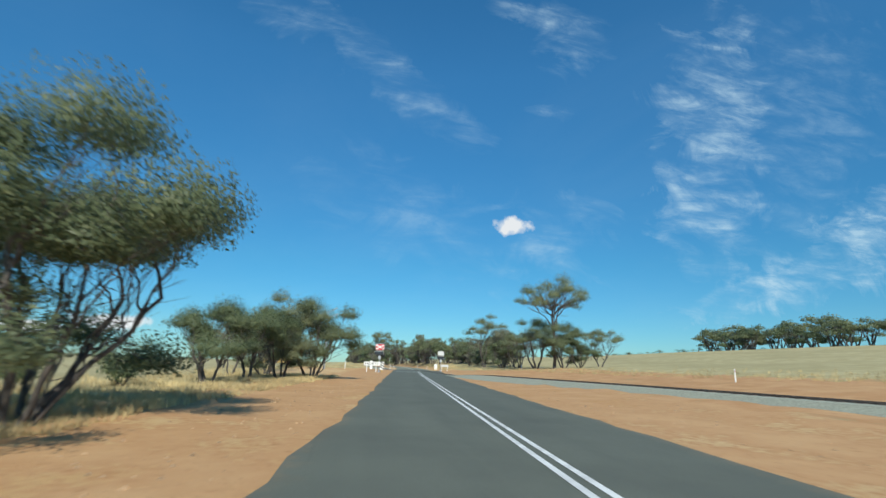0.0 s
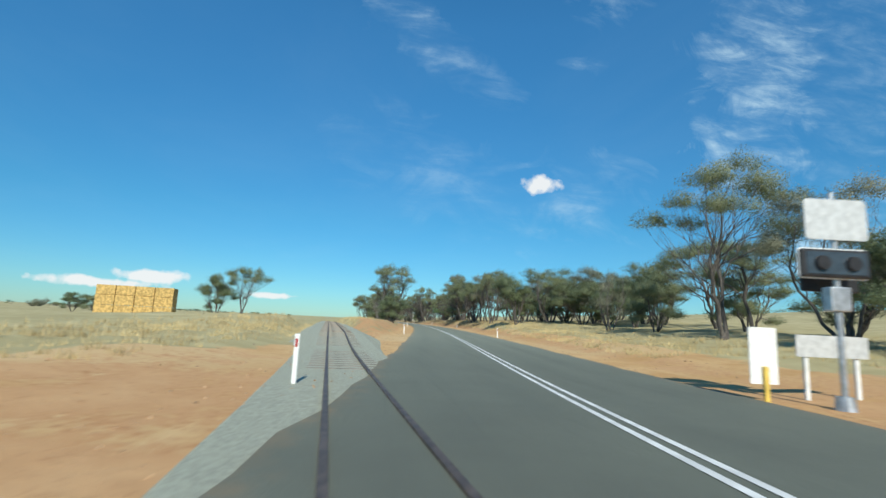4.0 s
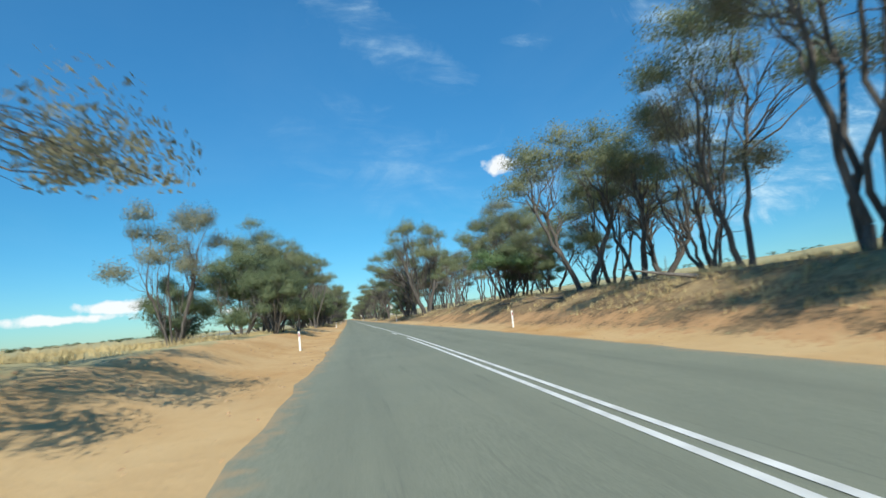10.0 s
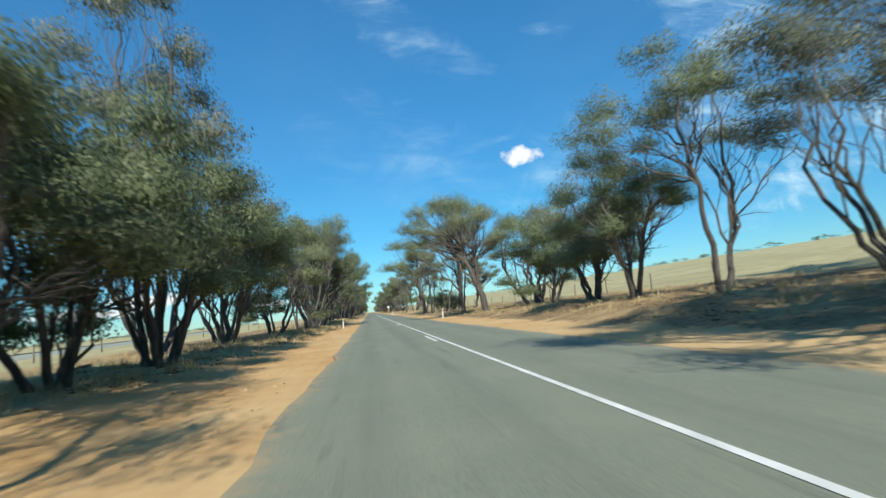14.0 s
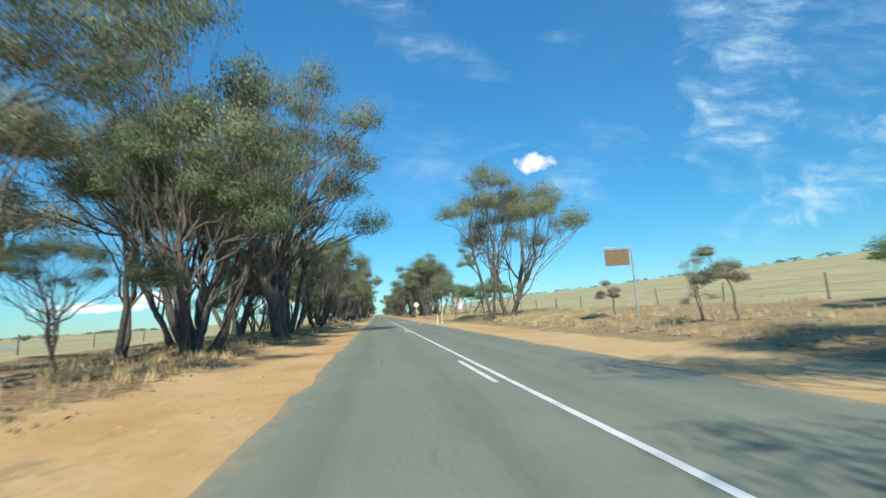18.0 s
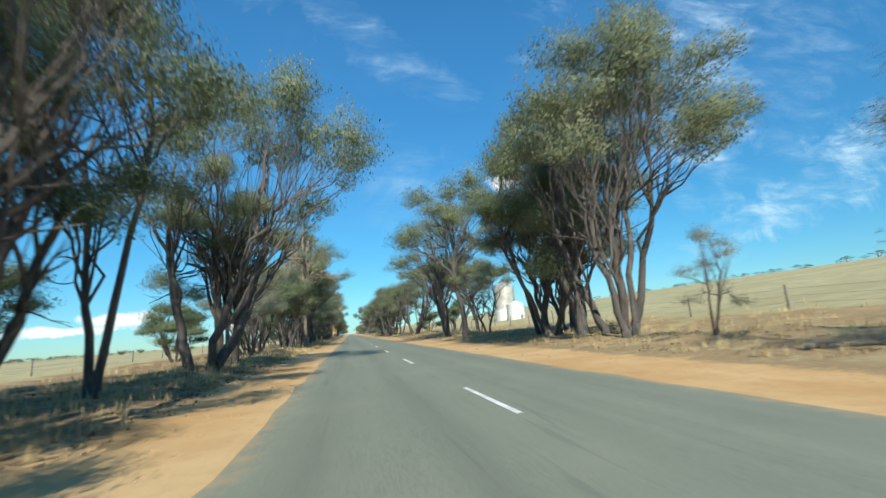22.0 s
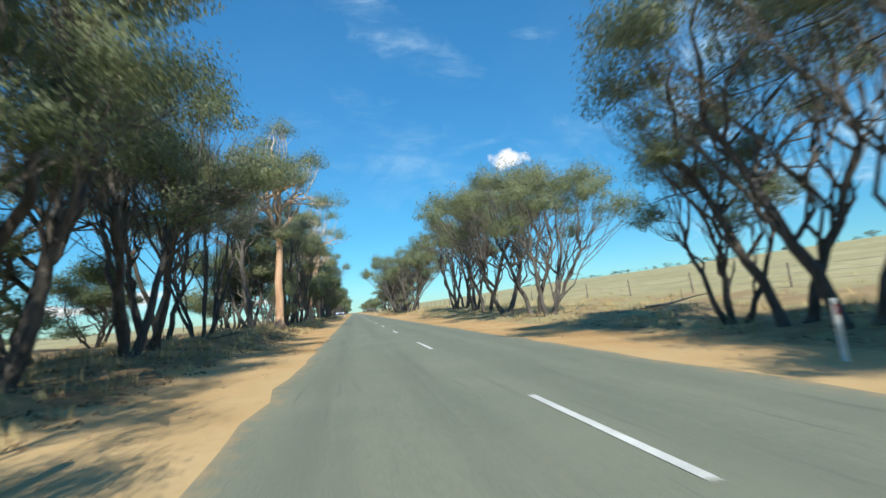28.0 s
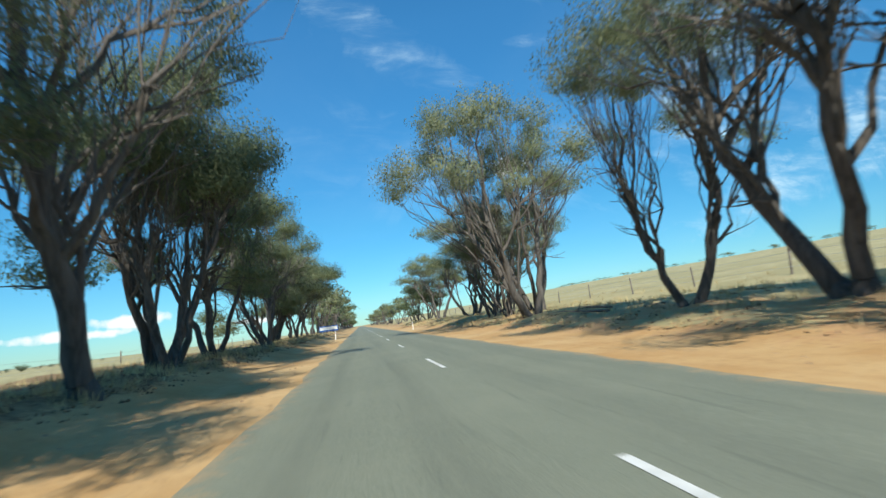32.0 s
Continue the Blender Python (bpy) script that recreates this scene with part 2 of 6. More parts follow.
def asphalt_material():
    s = Shader("asphalt")
    grit, patch, chips = s.noise(55.0, 4, 0.7), s.noise(0.35, 5, 0.6), s.noise(16.0, 5, 0.75)
    tracks = s.attribute("wheel")
    c = s.mix(s.span(grit, 0.3, 0.7), (0.135, 0.150, 0.112), (0.285, 0.300, 0.226))
    c = s.mix(s.span(chips, 0.56, 0.74, 0.0, 0.6), c, (0.095, 0.104, 0.080))
    c = s.mix(s.span(chips, 0.26, 0.42, 0.5, 0.0), c, (0.37, 0.37, 0.285))
    c = s.mix(s.span(patch, 0.35, 0.75, 0.0, 0.5), c, (0.265, 0.272, 0.20))
    smear = s.noise(1.0, 5, 0.6, 0.2, stretch=(2.2, 0.1, 1.0))
    streak = s.noise(1.0, 6, 0.65, 0.6, stretch=(5.0, 0.22, 1.0))
    c = s.mix(s.math("MULTIPLY", tracks, s.span(smear, 0.25, 0.7, 0.1, 0.65)), c, (0.140, 0.151, 0.118))
    c = s.mix(s.span(streak, 0.57, 0.72, 0.0, 0.45), c, (0.120, 0.130, 0.102))
    c = s.mix(s.span(s.math("ADD", s.attribute("edge"), s.math("MULTIPLY", s.math("SUBTRACT", s.noise(2.5, 6, 0.7), 0.5), 1.1)), 0.75, 1.15, 0.0, 0.75), c, (0.42, 0.29, 0.16))
    c = s.mix(s.math("MULTIPLY", s.attribute("old"), s.span(patch, 0.2, 0.8, 0.55, 0.9)), c, (0.088, 0.096, 0.078))
    s.bump(s.math("ADD", grit, s.math("MULTIPLY", chips, 0.6)), 0.4, 0.012)
    return s.done(c, 0.86, gloss=0.3)


def bark_material(name, dark, light, high, scale=3.0):
    s = Shader(name)
    strip = s.noise(scale, 6, 0.6, 0.4, stretch=(2.4, 2.4, 0.5))
    fine = s.noise(scale * 7, 4, 0.6, stretch=(2.0, 2.0, 0.5))
    info = s.nt.nodes.new("ShaderNodeObjectInfo").outputs["Random"]
    c = s.mix(s.span(strip, 0.32, 0.68), dark, light)
    c = s.mix(s.span(fine, 0.55, 0.8, 0.0, 0.6), c, tuple(v * 0.55 for v in dark))
    c = s.mix(s.math("MULTIPLY", s.attribute("young"), s.span(strip, 0.3, 0.6, 0.35, 1.0)), c, high)
    c = s.mix(s.math("MULTIPLY", info, 0.3), c, tuple(v * 0.75 for v in light))
    s.bump(fine, 0.5, 0.03)
    return s.done(c, 0.85, gloss=0.2)


def leaf_material(name, tones, sheen=0.42):
    s = Shader(name)
    each = s.nt.nodes.new("ShaderNodeNewGeometry").outputs["Random Per Island"]
    info = s.nt.nodes.new("ShaderNodeObjectInfo").outputs["Random"]
    c = s.mix(s.span(each, 0.0, 0.75), tones[0], tones[1])
    c = s.mix(s.span(each, 0.82, 1.0), c, tones[2])
    c = s.mix(s.math("MULTIPLY", info, 0.55), c, tones[3])
    s.done(c, sheen, gloss=0.22)
    thin = s.node("ShaderNodeBsdfTranslucent", Color=c)
    both = s.nt.nodes.new("ShaderNodeMixShader")
    both.inputs[0].default_value = 0.42
    s.nt.links.new(s.bsdf.outputs[0], both.inputs[1])
    s.nt.links.new(thin.outputs[0], both.inputs[2])
    s.nt.links.new(both.outputs[0], s.nt.nodes["Material Output"].inputs[0])
    return s.mat


GROUND, ASPHALT = ground_material(), asphalt_material()
BARK = bark_material("grey_bark", (0.060, 0.053, 0.049), (0.138, 0.122, 0.108), (0.19, 0.168, 0.147))
SALMON = bark_material("salmon_bark", (0.40, 0.22, 0.125), (0.62, 0.40, 0.255), (0.70, 0.60, 0.50), 1.2)
PALE = bark_material("pale_gum_bark", (0.17, 0.145, 0.115), (0.30, 0.25, 0.195), (0.58, 0.45, 0.35), 1.4)
DEADWOOD = bark_material("grey_dead_wood", (0.09, 0.078, 0.07), (0.20, 0.178, 0.158), (0.20, 0.18, 0.16))
LEAF = leaf_material("olive_leaf", ((0.166, 0.199, 0.101), (0.24, 0.271, 0.144), (0.378, 0.384, 0.206), (0.246, 0.257, 0.149)))
LEAF_DARK = leaf_material("dark_green_leaf", ((0.115, 0.158, 0.084), (0.178, 0.221, 0.115), (0.294, 0.318, 0.156), (0.192, 0.214, 0.115)))
LEAF_GREY = leaf_material("grey_green_leaf", ((0.186, 0.2, 0.138), (0.266, 0.276, 0.187), (0.396, 0.382, 0.25), (0.278, 0.266, 0.18)))
LEAF_BRIGHT = leaf_material("bright_green_leaf", ((0.106, 0.194, 0.084), (0.186, 0.298, 0.13), (0.314, 0.39, 0.18), (0.211, 0.258, 0.114)))
WHITE = plain("white_paint", (0.78, 0.78, 0.75), 0.5, wear=0.06)
LINE = plain("road_paint", (0.74, 0.74, 0.70), 0.65, wear=0.10, scale=2.0)
RED = plain("red_sign_face", (0.62, 0.03, 0.035), 0.4, wear=0.05)
BLACK = plain("black_paint", (0.018, 0.018, 0.02), 0.5, wear=0.2)
LENS = plain("dark_lamp_lens", (0.045, 0.06, 0.075), 0.25, wear=0.1)
YELLOW = plain("yellow_sign_face", (0.83, 0.52, 0.02), 0.4, wear=0.05)
YELLOW_POST = plain("yellow_post_paint", (0.72, 0.50, 0.10), 0.5, wear=0.1)
STEEL = plain("galvanised_steel", (0.50, 0.52, 0.54), 0.45, 0.75, wear=0.12)
SIGN_BACK = plain("grey_sign_back", (0.60, 0.61, 0.60), 0.5, 0.3, wear=0.08)
FRAME_GREY = plain("grey_panel_frame", (0.44, 0.50, 0.54), 0.55, 0.1, wear=0.10)
BROWN_BOARD = plain("brown_board", (0.17, 0.12, 0.055), 0.7, wear=0.12)
PANEL = plain("solar_panel_glass", (0.04, 0.055, 0.085), 0.15, wear=0.1)
REFLECTOR = plain("red_reflector", (0.32, 0.02, 0.02), 0.25, wear=0.05)
RAIL_STEEL = plain("rusted_rail_steel", (0.17, 0.12, 0.09), 0.55, 0.5, wear=0.2)
SLEEPER = plain("sleeper_timber", (0.27, 0.23, 0.18), 0.9, wear=0.2)
BALLAST = plain("grey_ballast", (0.36, 0.37, 0.285), 0.95, wear=0.12, scale=14.0, bump=0.8)
HAY = plain("straw", (0.56, 0.37, 0.13), 0.95, wear=0.2, scale=4.0, bump=0.6)
SILO_STEEL = plain("weathered_silo_steel", (0.60, 0.565, 0.48), 0.5, 0.35, wear=0.14, scale=0.8)
SILO_WHITE = plain("white_silo_paint", (0.76, 0.75, 0.70), 0.5, 0.1, wear=0.08, scale=0.8)
TIMBER = plain("grey_fence_timber", (0.21, 0.18, 0.15), 0.9, wear=0.2)
GRASS = plain("dry_grass", (0.55, 0.43, 0.215), 0.9, wear=0.2, scale=0.4)
LITTER = plain("fallen_leaf", (0.19, 0.125, 0.075), 0.9, wear=0.3, scale=3.0)
STONE = plain("gravel_stone", (0.42, 0.27, 0.15), 0.9, wear=0.25)
BLUE = plain("blue_sign_face", (0.03, 0.13, 0.42), 0.4, wear=0.06)


# ---- builders ----
def part(name, bm, material, parent=None, label=""):
    me = bpy.data.meshes.new(name)
    bm.to_mesh(me)
    bm.free()
    me.materials.append(material)
    ob = new(name, me)
    if parent is not None:
        ob.parent = parent
    return tagged(ob, label)


def raw(name, verts, faces, material, parent=None, label="", shade=False):
    me = bpy.data.meshes.new(name)
    me.from_pydata([tuple(v) for v in verts], [], [tuple(f) for f in faces])
    me.materials.append(material)
    if shade:
        me.polygons.foreach_set("use_smooth", [True] * len(me.polygons))
    ob = new(name, me)
    if parent is not None:
        ob.parent = parent
    return tagged(ob, label)


def empty(name, m=None):
    ob = new(name)
    ob.empty_display_size = 0.3
    if m is not None:
        ob.matrix_basis = m
    return ob


def box(sx, sy, sz, at=(0, 0, 0), bevel=0.0, m=None):
    bm = bmesh.new()
    bmesh.ops.create_cube(bm, size=1, matrix=Matrix.Translation(at) @ (m or Matrix()) @ Matrix.Diagonal((sx, sy, sz, 1)))
    if bevel:
        bmesh.ops.bevel(bm, geom=bm.edges[:], offset=bevel, segments=2, affect="EDGES", profile=0.6)
    return bm


def tube(r0, r1, h, at=(0, 0, 0), n=12, m=None):
    bm = bmesh.new()
    bmesh.ops.create_cone(bm, cap_ends=True, segments=n, radius1=r0, radius2=r1, depth=h, matrix=Matrix.Translation(at) @ (m or Matrix()))
    return bm


def join(*many):
    out = many[0]
    for other in many[1:]:
        me = bpy.data.meshes.new("join")
        other.to_mesh(me)
        other.free()
        out.from_mesh(me)
        bpy.data.meshes.remove(me)
    return out


def outline(points, thick, m=None):
    """A flat polygon in x and z, thick along y, facing -y."""
    bm = bmesh.new()
    vs = [bm.verts.new((x, 0, z)) for x, z in points]
    f = bm.faces.new(vs)
    r = bmesh.ops.extrude_face_region(bm, geom=[f])
    bmesh.ops.translate(bm, vec=(0, thick, 0), verts=[v for v in r["geom"] if isinstance(v, bmesh.types.BMVert)])
    bmesh.ops.recalc_face_normals(bm, faces=bm.faces[:])
    if m is not None:
        bm.transform(m)
    return bm


def rounded(w, h, r, n=5):
    pts = []
    for cx, cz, a0 in ((w / 2 - r, h / 2 - r, 0), (-w / 2 + r, h / 2 - r, 90), (-w / 2 + r, -h / 2 + r, 180), (w / 2 - r, -h / 2 + r, 270)):
        for i in range(n + 1):
            a = radians(a0 + 90 * i / n)
            pts.append((cx + r * math.cos(a), cz + r * math.sin(a)))
    return pts


def lettering(text, size, material, parent, m, name="lettering"):
    cu = bpy.data.curves.new(name, "FONT")
    cu.body, cu.size, cu.align_x, cu.align_y, cu.extrude = text, size, "CENTER", "CENTER", 0.002
    tmp = bpy.data.objects.new(name, cu)
    scene.collection.objects.link(tmp)
    bpy.context.view_layer.update()
    me = bpy.data.meshes.new_from_object(tmp.evaluated_get(bpy.context.evaluated_depsgraph_get()))
    bpy.data.objects.remove(tmp)
    bpy.data.curves.remove(cu)
    me.transform(m @ pose(0, 0, 0, 90))
    me.materials.clear()
    me.materials.append(material)
    ob = new(name, me)
    ob.parent = parent
    return ob


# ---- the ground ----
def bank_right(s):
    return np.interp(s, [100, 150, 180, 230, 300, 340, 380, 420, 700, 760], [0.2, 0.9, 1.7, 2.0, 1.9, 1.1, 0.6, 0.4, 0.4, 0.85])


def bank_left(s):
    return np.interp(s, [100, 130, 150, 178, 200, 225, 250, 300, 340, 680, 720, 1000], [0.0, 0.6, 1.35, 1.3, 0.5, 0.9, 1.1, 0.6, 0.3, 0.4, 0.75, 0.75])


def height(s, d):
    s, d = np.asarray(s, float), np.asarray(d, float)
    z = hump(s) * (1 - smooth(20, 60, np.abs(d)))
    right = bank_right(s) * smooth(5.6, 11, d) + 0.073 * np.clip(d - 14, 0, 190) - 0.02 * np.clip(d - 300, 0, 900)
    track = 7.4 + (s - 121) * 0.215
    trench = smooth(2.4, 4.6, np.abs(-d - track)) + (1 - smooth(100, 112, s)) + smooth(185, 200, s)
    left = bank_left(s) * smooth(5.8, 9, -d) * np.clip(trench, 0, 1) * (1 - smooth(18, 60, -d)) - 0.006 * np.clip(-d - 18, 0, 300)
    rolls = 0.10 * np.sin(s * 0.61 + d * 0.9) * np.sin(s * 0.23 - d * 0.55) + 0.07 * np.sin(s * 1.3 - d * 1.1)
    rolls = rolls * smooth(6.2, 10, np.abs(d)) + 0.9 * np.sin(s * 0.011 + 1) * np.sin(d * 0.013) * smooth(60, 200, np.abs(d))
    return z + np.where(d > 0, right, left) + rolls


def road_left(s):
    return np.interp(s, [20, 55, 290, 380], [-3.75, -4.2, -4.2, -3.7])


def road_right(s):
    return np.interp(s, [20, 55, 130, 280, 380], [3.1, 3.6, 4.6, 4.6, 3.4])


def verge_edge(s):
    """Breadth of the bare gravel on the left, from the centre line."""
    return np.interp(s, [0, 40, 60, 95, 115, 150, 190, 260, 330, 380, 400, 450, 470, 540, 600, 700, 745, 770, 900], [10.5, 12, 19, 22, 10, 6.6, 7.2, 8.6, 10.2, 6.6, 5.9, 7.5, 7.7, 6.6, 6.4, 6.9, 6.2, 7.8, 7.8])


def sheet(name, stations, offsets, lift, material):
    """A sheet over stations and offsets; offsets is one row, or a row for each station."""
    stations = np.asarray(stations, float)
    off = np.broadcast_to(offsets, (len(stations), np.shape(offsets)[-1]))
    st = np.broadcast_to(stations[:, None], off.shape)
    x, y = place(st, off)
    z = lift(st, off)
    rows, cols = off.shape
    verts = np.stack([x, y, z], -1).reshape(-1, 3)
    i = np.arange(rows * cols).reshape(rows, cols)
    faces = np.stack([i[:-1, :-1], i[:-1, 1:], i[1:, 1:], i[1:, :-1]], -1).reshape(-1, 4)
    me = bpy.data.meshes.new(name)
    me.from_pydata(verts.tolist(), [], faces.tolist())
    me.polygons.foreach_set("use_smooth", [True] * len(me.polygons))
    me.materials.append(material)
    return new(name, me), st.ravel(), off.ravel()


def layer(ob, name, values):
    a = ob.data.attributes.new(name, "FLOAT", "POINT")
    a.data.foreach_set("value", np.asarray(values, np.float32))


_st = np.concatenate([np.linspace(-1500, -120, 24), np.arange(-100, 1300, 2.5), np.geomspace(1310, 4700, 26)])
_near = np.concatenate([np.arange(3.0, 20, 0.7), np.arange(20.5, 45, 2.5), np.geomspace(48, 2500, 24)])
_off = np.concatenate([-_near[::-1], [0.0], _near])
ground, gs, gd = sheet("ground", _st, _off, lambda s, d: height(s, d) - 0.06, GROUND)
tagged(ground, "dry paddocks and orange gravel verge beside the road", "ground", kind="structure")
_left_w = verge_edge(gs)
_right_w = np.interp(gs, [0, 70, 130, 200, 330, 420, 700, 760, 900], [11, 10, 10.5, 6.8, 6.8, 6.3, 6.6, 7.6, 7.8])
_wide = np.where(gd < 0, _left_w, _right_w)
layer(ground, "verge", np.clip(1.0 - (np.abs(gd) - _wide) / 1.6 - 0.5, 0, 1))
_belt = np.where(gd < 0, smooth(0, 1, (gs - 330) / 60 + 0.0) * (1 - smooth(17, 22, -gd)), smooth(0, 1, (gs - 165) / 40) * (1 - 0.3 * smooth(400, 440, gs) - 0.4 * smooth(690, 760, gs)) * (1 - smooth(17, 24, gd)))
_belt = np.maximum(_belt, np.where((gd < -7) & (gs < 70), 0.35 * (1 - smooth(22, 30, -gd)), 0))
layer(ground, "litter", np.clip(_belt * 0.85, 0, 1))
_cut = np.where(gd < 0, 0.6 * smooth(118, 140, gs) * (1 - smooth(185, 205, gs)) * (1 - smooth(9.5, 13, -gd)), 0)
_cut = np.maximum(_cut, np.where(gd < 0, 0.22 * smooth(215, 235, gs) * (1 - smooth(300, 330, gs)) * (1 - smooth(9.5, 13, -gd)), 0))
_cut = np.maximum(_cut, np.where(gd > 0, 0.55 * smooth(70, 100, gs) * (1 - smooth(300, 345, gs)) * (1 - smooth(7.5, 9.5, gd)), 0))
_cut = np.maximum(_cut, np.where(gd > 0, 0.8 * (1 - smooth(100, 130, gs)) * smooth(8, 11, gd) * (1 - smooth(26, 32, gd)), 0))
_cut = np.maximum(_cut, np.where(gd > 0, 0.5 * smooth(735, 760, gs) * (1 - smooth(9.5, 12, gd)), 0))
_cut = _cut * smooth(5.0, 7.0, np.abs(gd))
_cut = np.maximum(_cut, np.where(gs < 125, 0.66 * (1 - smooth(105, 125, gs)) * (1 - smooth(9, 14, np.abs(gd))), 0))
layer(ground, "red", np.clip(_cut, 0, 1))

_rs = np.arange(-120, 1700, 1.5)
_u = np.array([0, 0.06, 0.14, 0.22, 0.3, 0.38, 0.46, 0.54, 0.62, 0.7, 0.78, 0.86, 0.94, 1.0])
_wave = 0.10 * np.sin(_rs * 0.9) * np.sin(_rs * 0.37 + 1) + 0.06 * np.sin(_rs * 2.3)
_ro = (road_left(_rs) + _wave)[:, None] * (1 - _u) + (road_right(_rs) + _wave[::-1])[:, None] * _u
road, rs_, rd_ = sheet("road", _rs, _ro, lambda s, d: hump(s) + 0.02 - 0.012 * np.abs(d) * 0.6, ASPHALT)
tagged(road, "grey two-lane asphalt road with worn wheel tracks", "road", kind="structure")
layer(road, "wheel", sum(np.exp(-(((rd_ - c) / 0.42) ** 2)) for c in (-2.7, -1.1, 1.0, 2.6)))
layer(road, "old", 1 - smooth(95, 150, rs_))
layer(road, "edge", np.tile(np.array([1, 0.7, 0.3, 0, 0, 0, 0, 0, 0, 0, 0, 0.3, 0.7, 1.0]), len(_rs)))


def stripe(name, s0, s1, d0, wide, step=2.0, label=""):
    n = max(2, int((s1 - s0) / step) + 1)
    ob, _, _ = sheet(name, np.linspace(s0, s1, n), np.array([d0 - wide / 2, d0 + wide / 2]), lambda s, d: hump(s) + 0.026 - 0.0072 * np.abs(d), LINE)
    ob.parent = road
    return tagged(ob, label)


stripe("solid_line", -110, 79, -0.13, 0.11, label="solid white line of a double centre line")
stripe("solid_line", -110, 79, 0.13, 0.11)
stripe("solid_line", 101, 272, -0.13, 0.11)
stripe("solid_line", 101, 520, 0.13, 0.11)
for s0 in (278.3, 302, 325, 338.8, 361, 383, 404.7, 427, 449.5, 474, 497.5):
    stripe("line_dash", s0, s0 + 4.0, -0.13, 0.11)
for k in range(0, 45):
    stripe("line_dash", 522.0 + 11.93 * k, 525.4 + 11.93 * k, 0.12, 0.11)


def stroke(name, a, b, wide):
    """A painted stroke from (station, offset) a to b."""
    (s0, d0), (s1, d1) = a, b
    ob, _, _ = sheet(name, np.array([s0, s1]), np.array([[d0 - wide / 2, d0 + wide / 2], [d1 - wide / 2, d1 + wide / 2]]), lambda s, d: hump(s) + 0.026 - 0.0072 * np.abs(d), LINE)
    ob.parent = road
    return ob


stroke("painted_stroke", (496.9, 1.8), (498.8, 1.1), 0.3)
stroke("painted_stroke", (496.4, 2.6), (498.5, 3.0), 0.4)
for a, b in (((508.2, 0.9), (514.0, 0.75)), ((508.0, 1.5), (514.6, 1.35)), ((507.5, 2.1), (513.4, 1.95)), ((507.2, 3.0), (512.4, 2.8))):
    stroke("painted_bar", a, b, 0.16)
_bar, _, _ = sheet("stop_line", np.array([76.6, 77.05]), np.linspace(-3.6, -0.05, 6), lambda s, d: hump(s) + 0.028 - 0.0072 * np.abs(d), LINE)
_bar.parent = road


# ---- trees ----
class Wood:
    """Verts and faces of tapered limbs, with their age from old (0) to young (1)."""

    def __init__(self):
        self.v, self.f, self.y = [], [], []

    def limb(self, pts, r0, r1, y0, y1, n=6):
        start = len(self.v)
        for i, p in enumerate(pts):
            a = pts[max(i - 1, 0)]
            b = pts[min(i + 1, len(pts) - 1)]
            t = (b - a).normalized()
            e = t.cross(Vector((0.31, 0.9, 0.2))).normalized()
            g = t.cross(e)
            k = i / (len(pts) - 1)
            r = r0 + (r1 - r0) * k
            for j in range(n):
                w = 2 * math.pi * j / n
                self.v.append(p + (e * math.cos(w) + g * math.sin(w)) * r)
                self.y.append(y0 + (y1 - y0) * k)
        for i in range(len(pts) - 1):
            for j in range(n):
                a, b = start + i * n + j, start + i * n + (j + 1) % n
                self.f.append((a, b, b + n, a + n))
        top = start + (len(pts) - 1) * n
        self.f.append(tuple(top + j for j in range(n)))

    def build(self, name, material, parent, label=""):
        ob = raw(name, self.v, self.f, material, parent, label, shade=True)
        layer(ob, "young", self.y)
        return ob


def wander(rng, p, way, length, steps, wobble, lift):
    """A crooked line from p, bending upwards by lift."""
    pts, w = [p.copy()], way.normalized()
    for _ in range(steps):
        w = (w + Vector((rng.uniform(-1, 1), rng.uniform(-1, 1), rng.uniform(-0.6, 0.6))) * wobble + Vector((0, 0, lift))).normalized()
        p = p + w * (length / steps)
        pts.append(p.copy())
    return pts, w


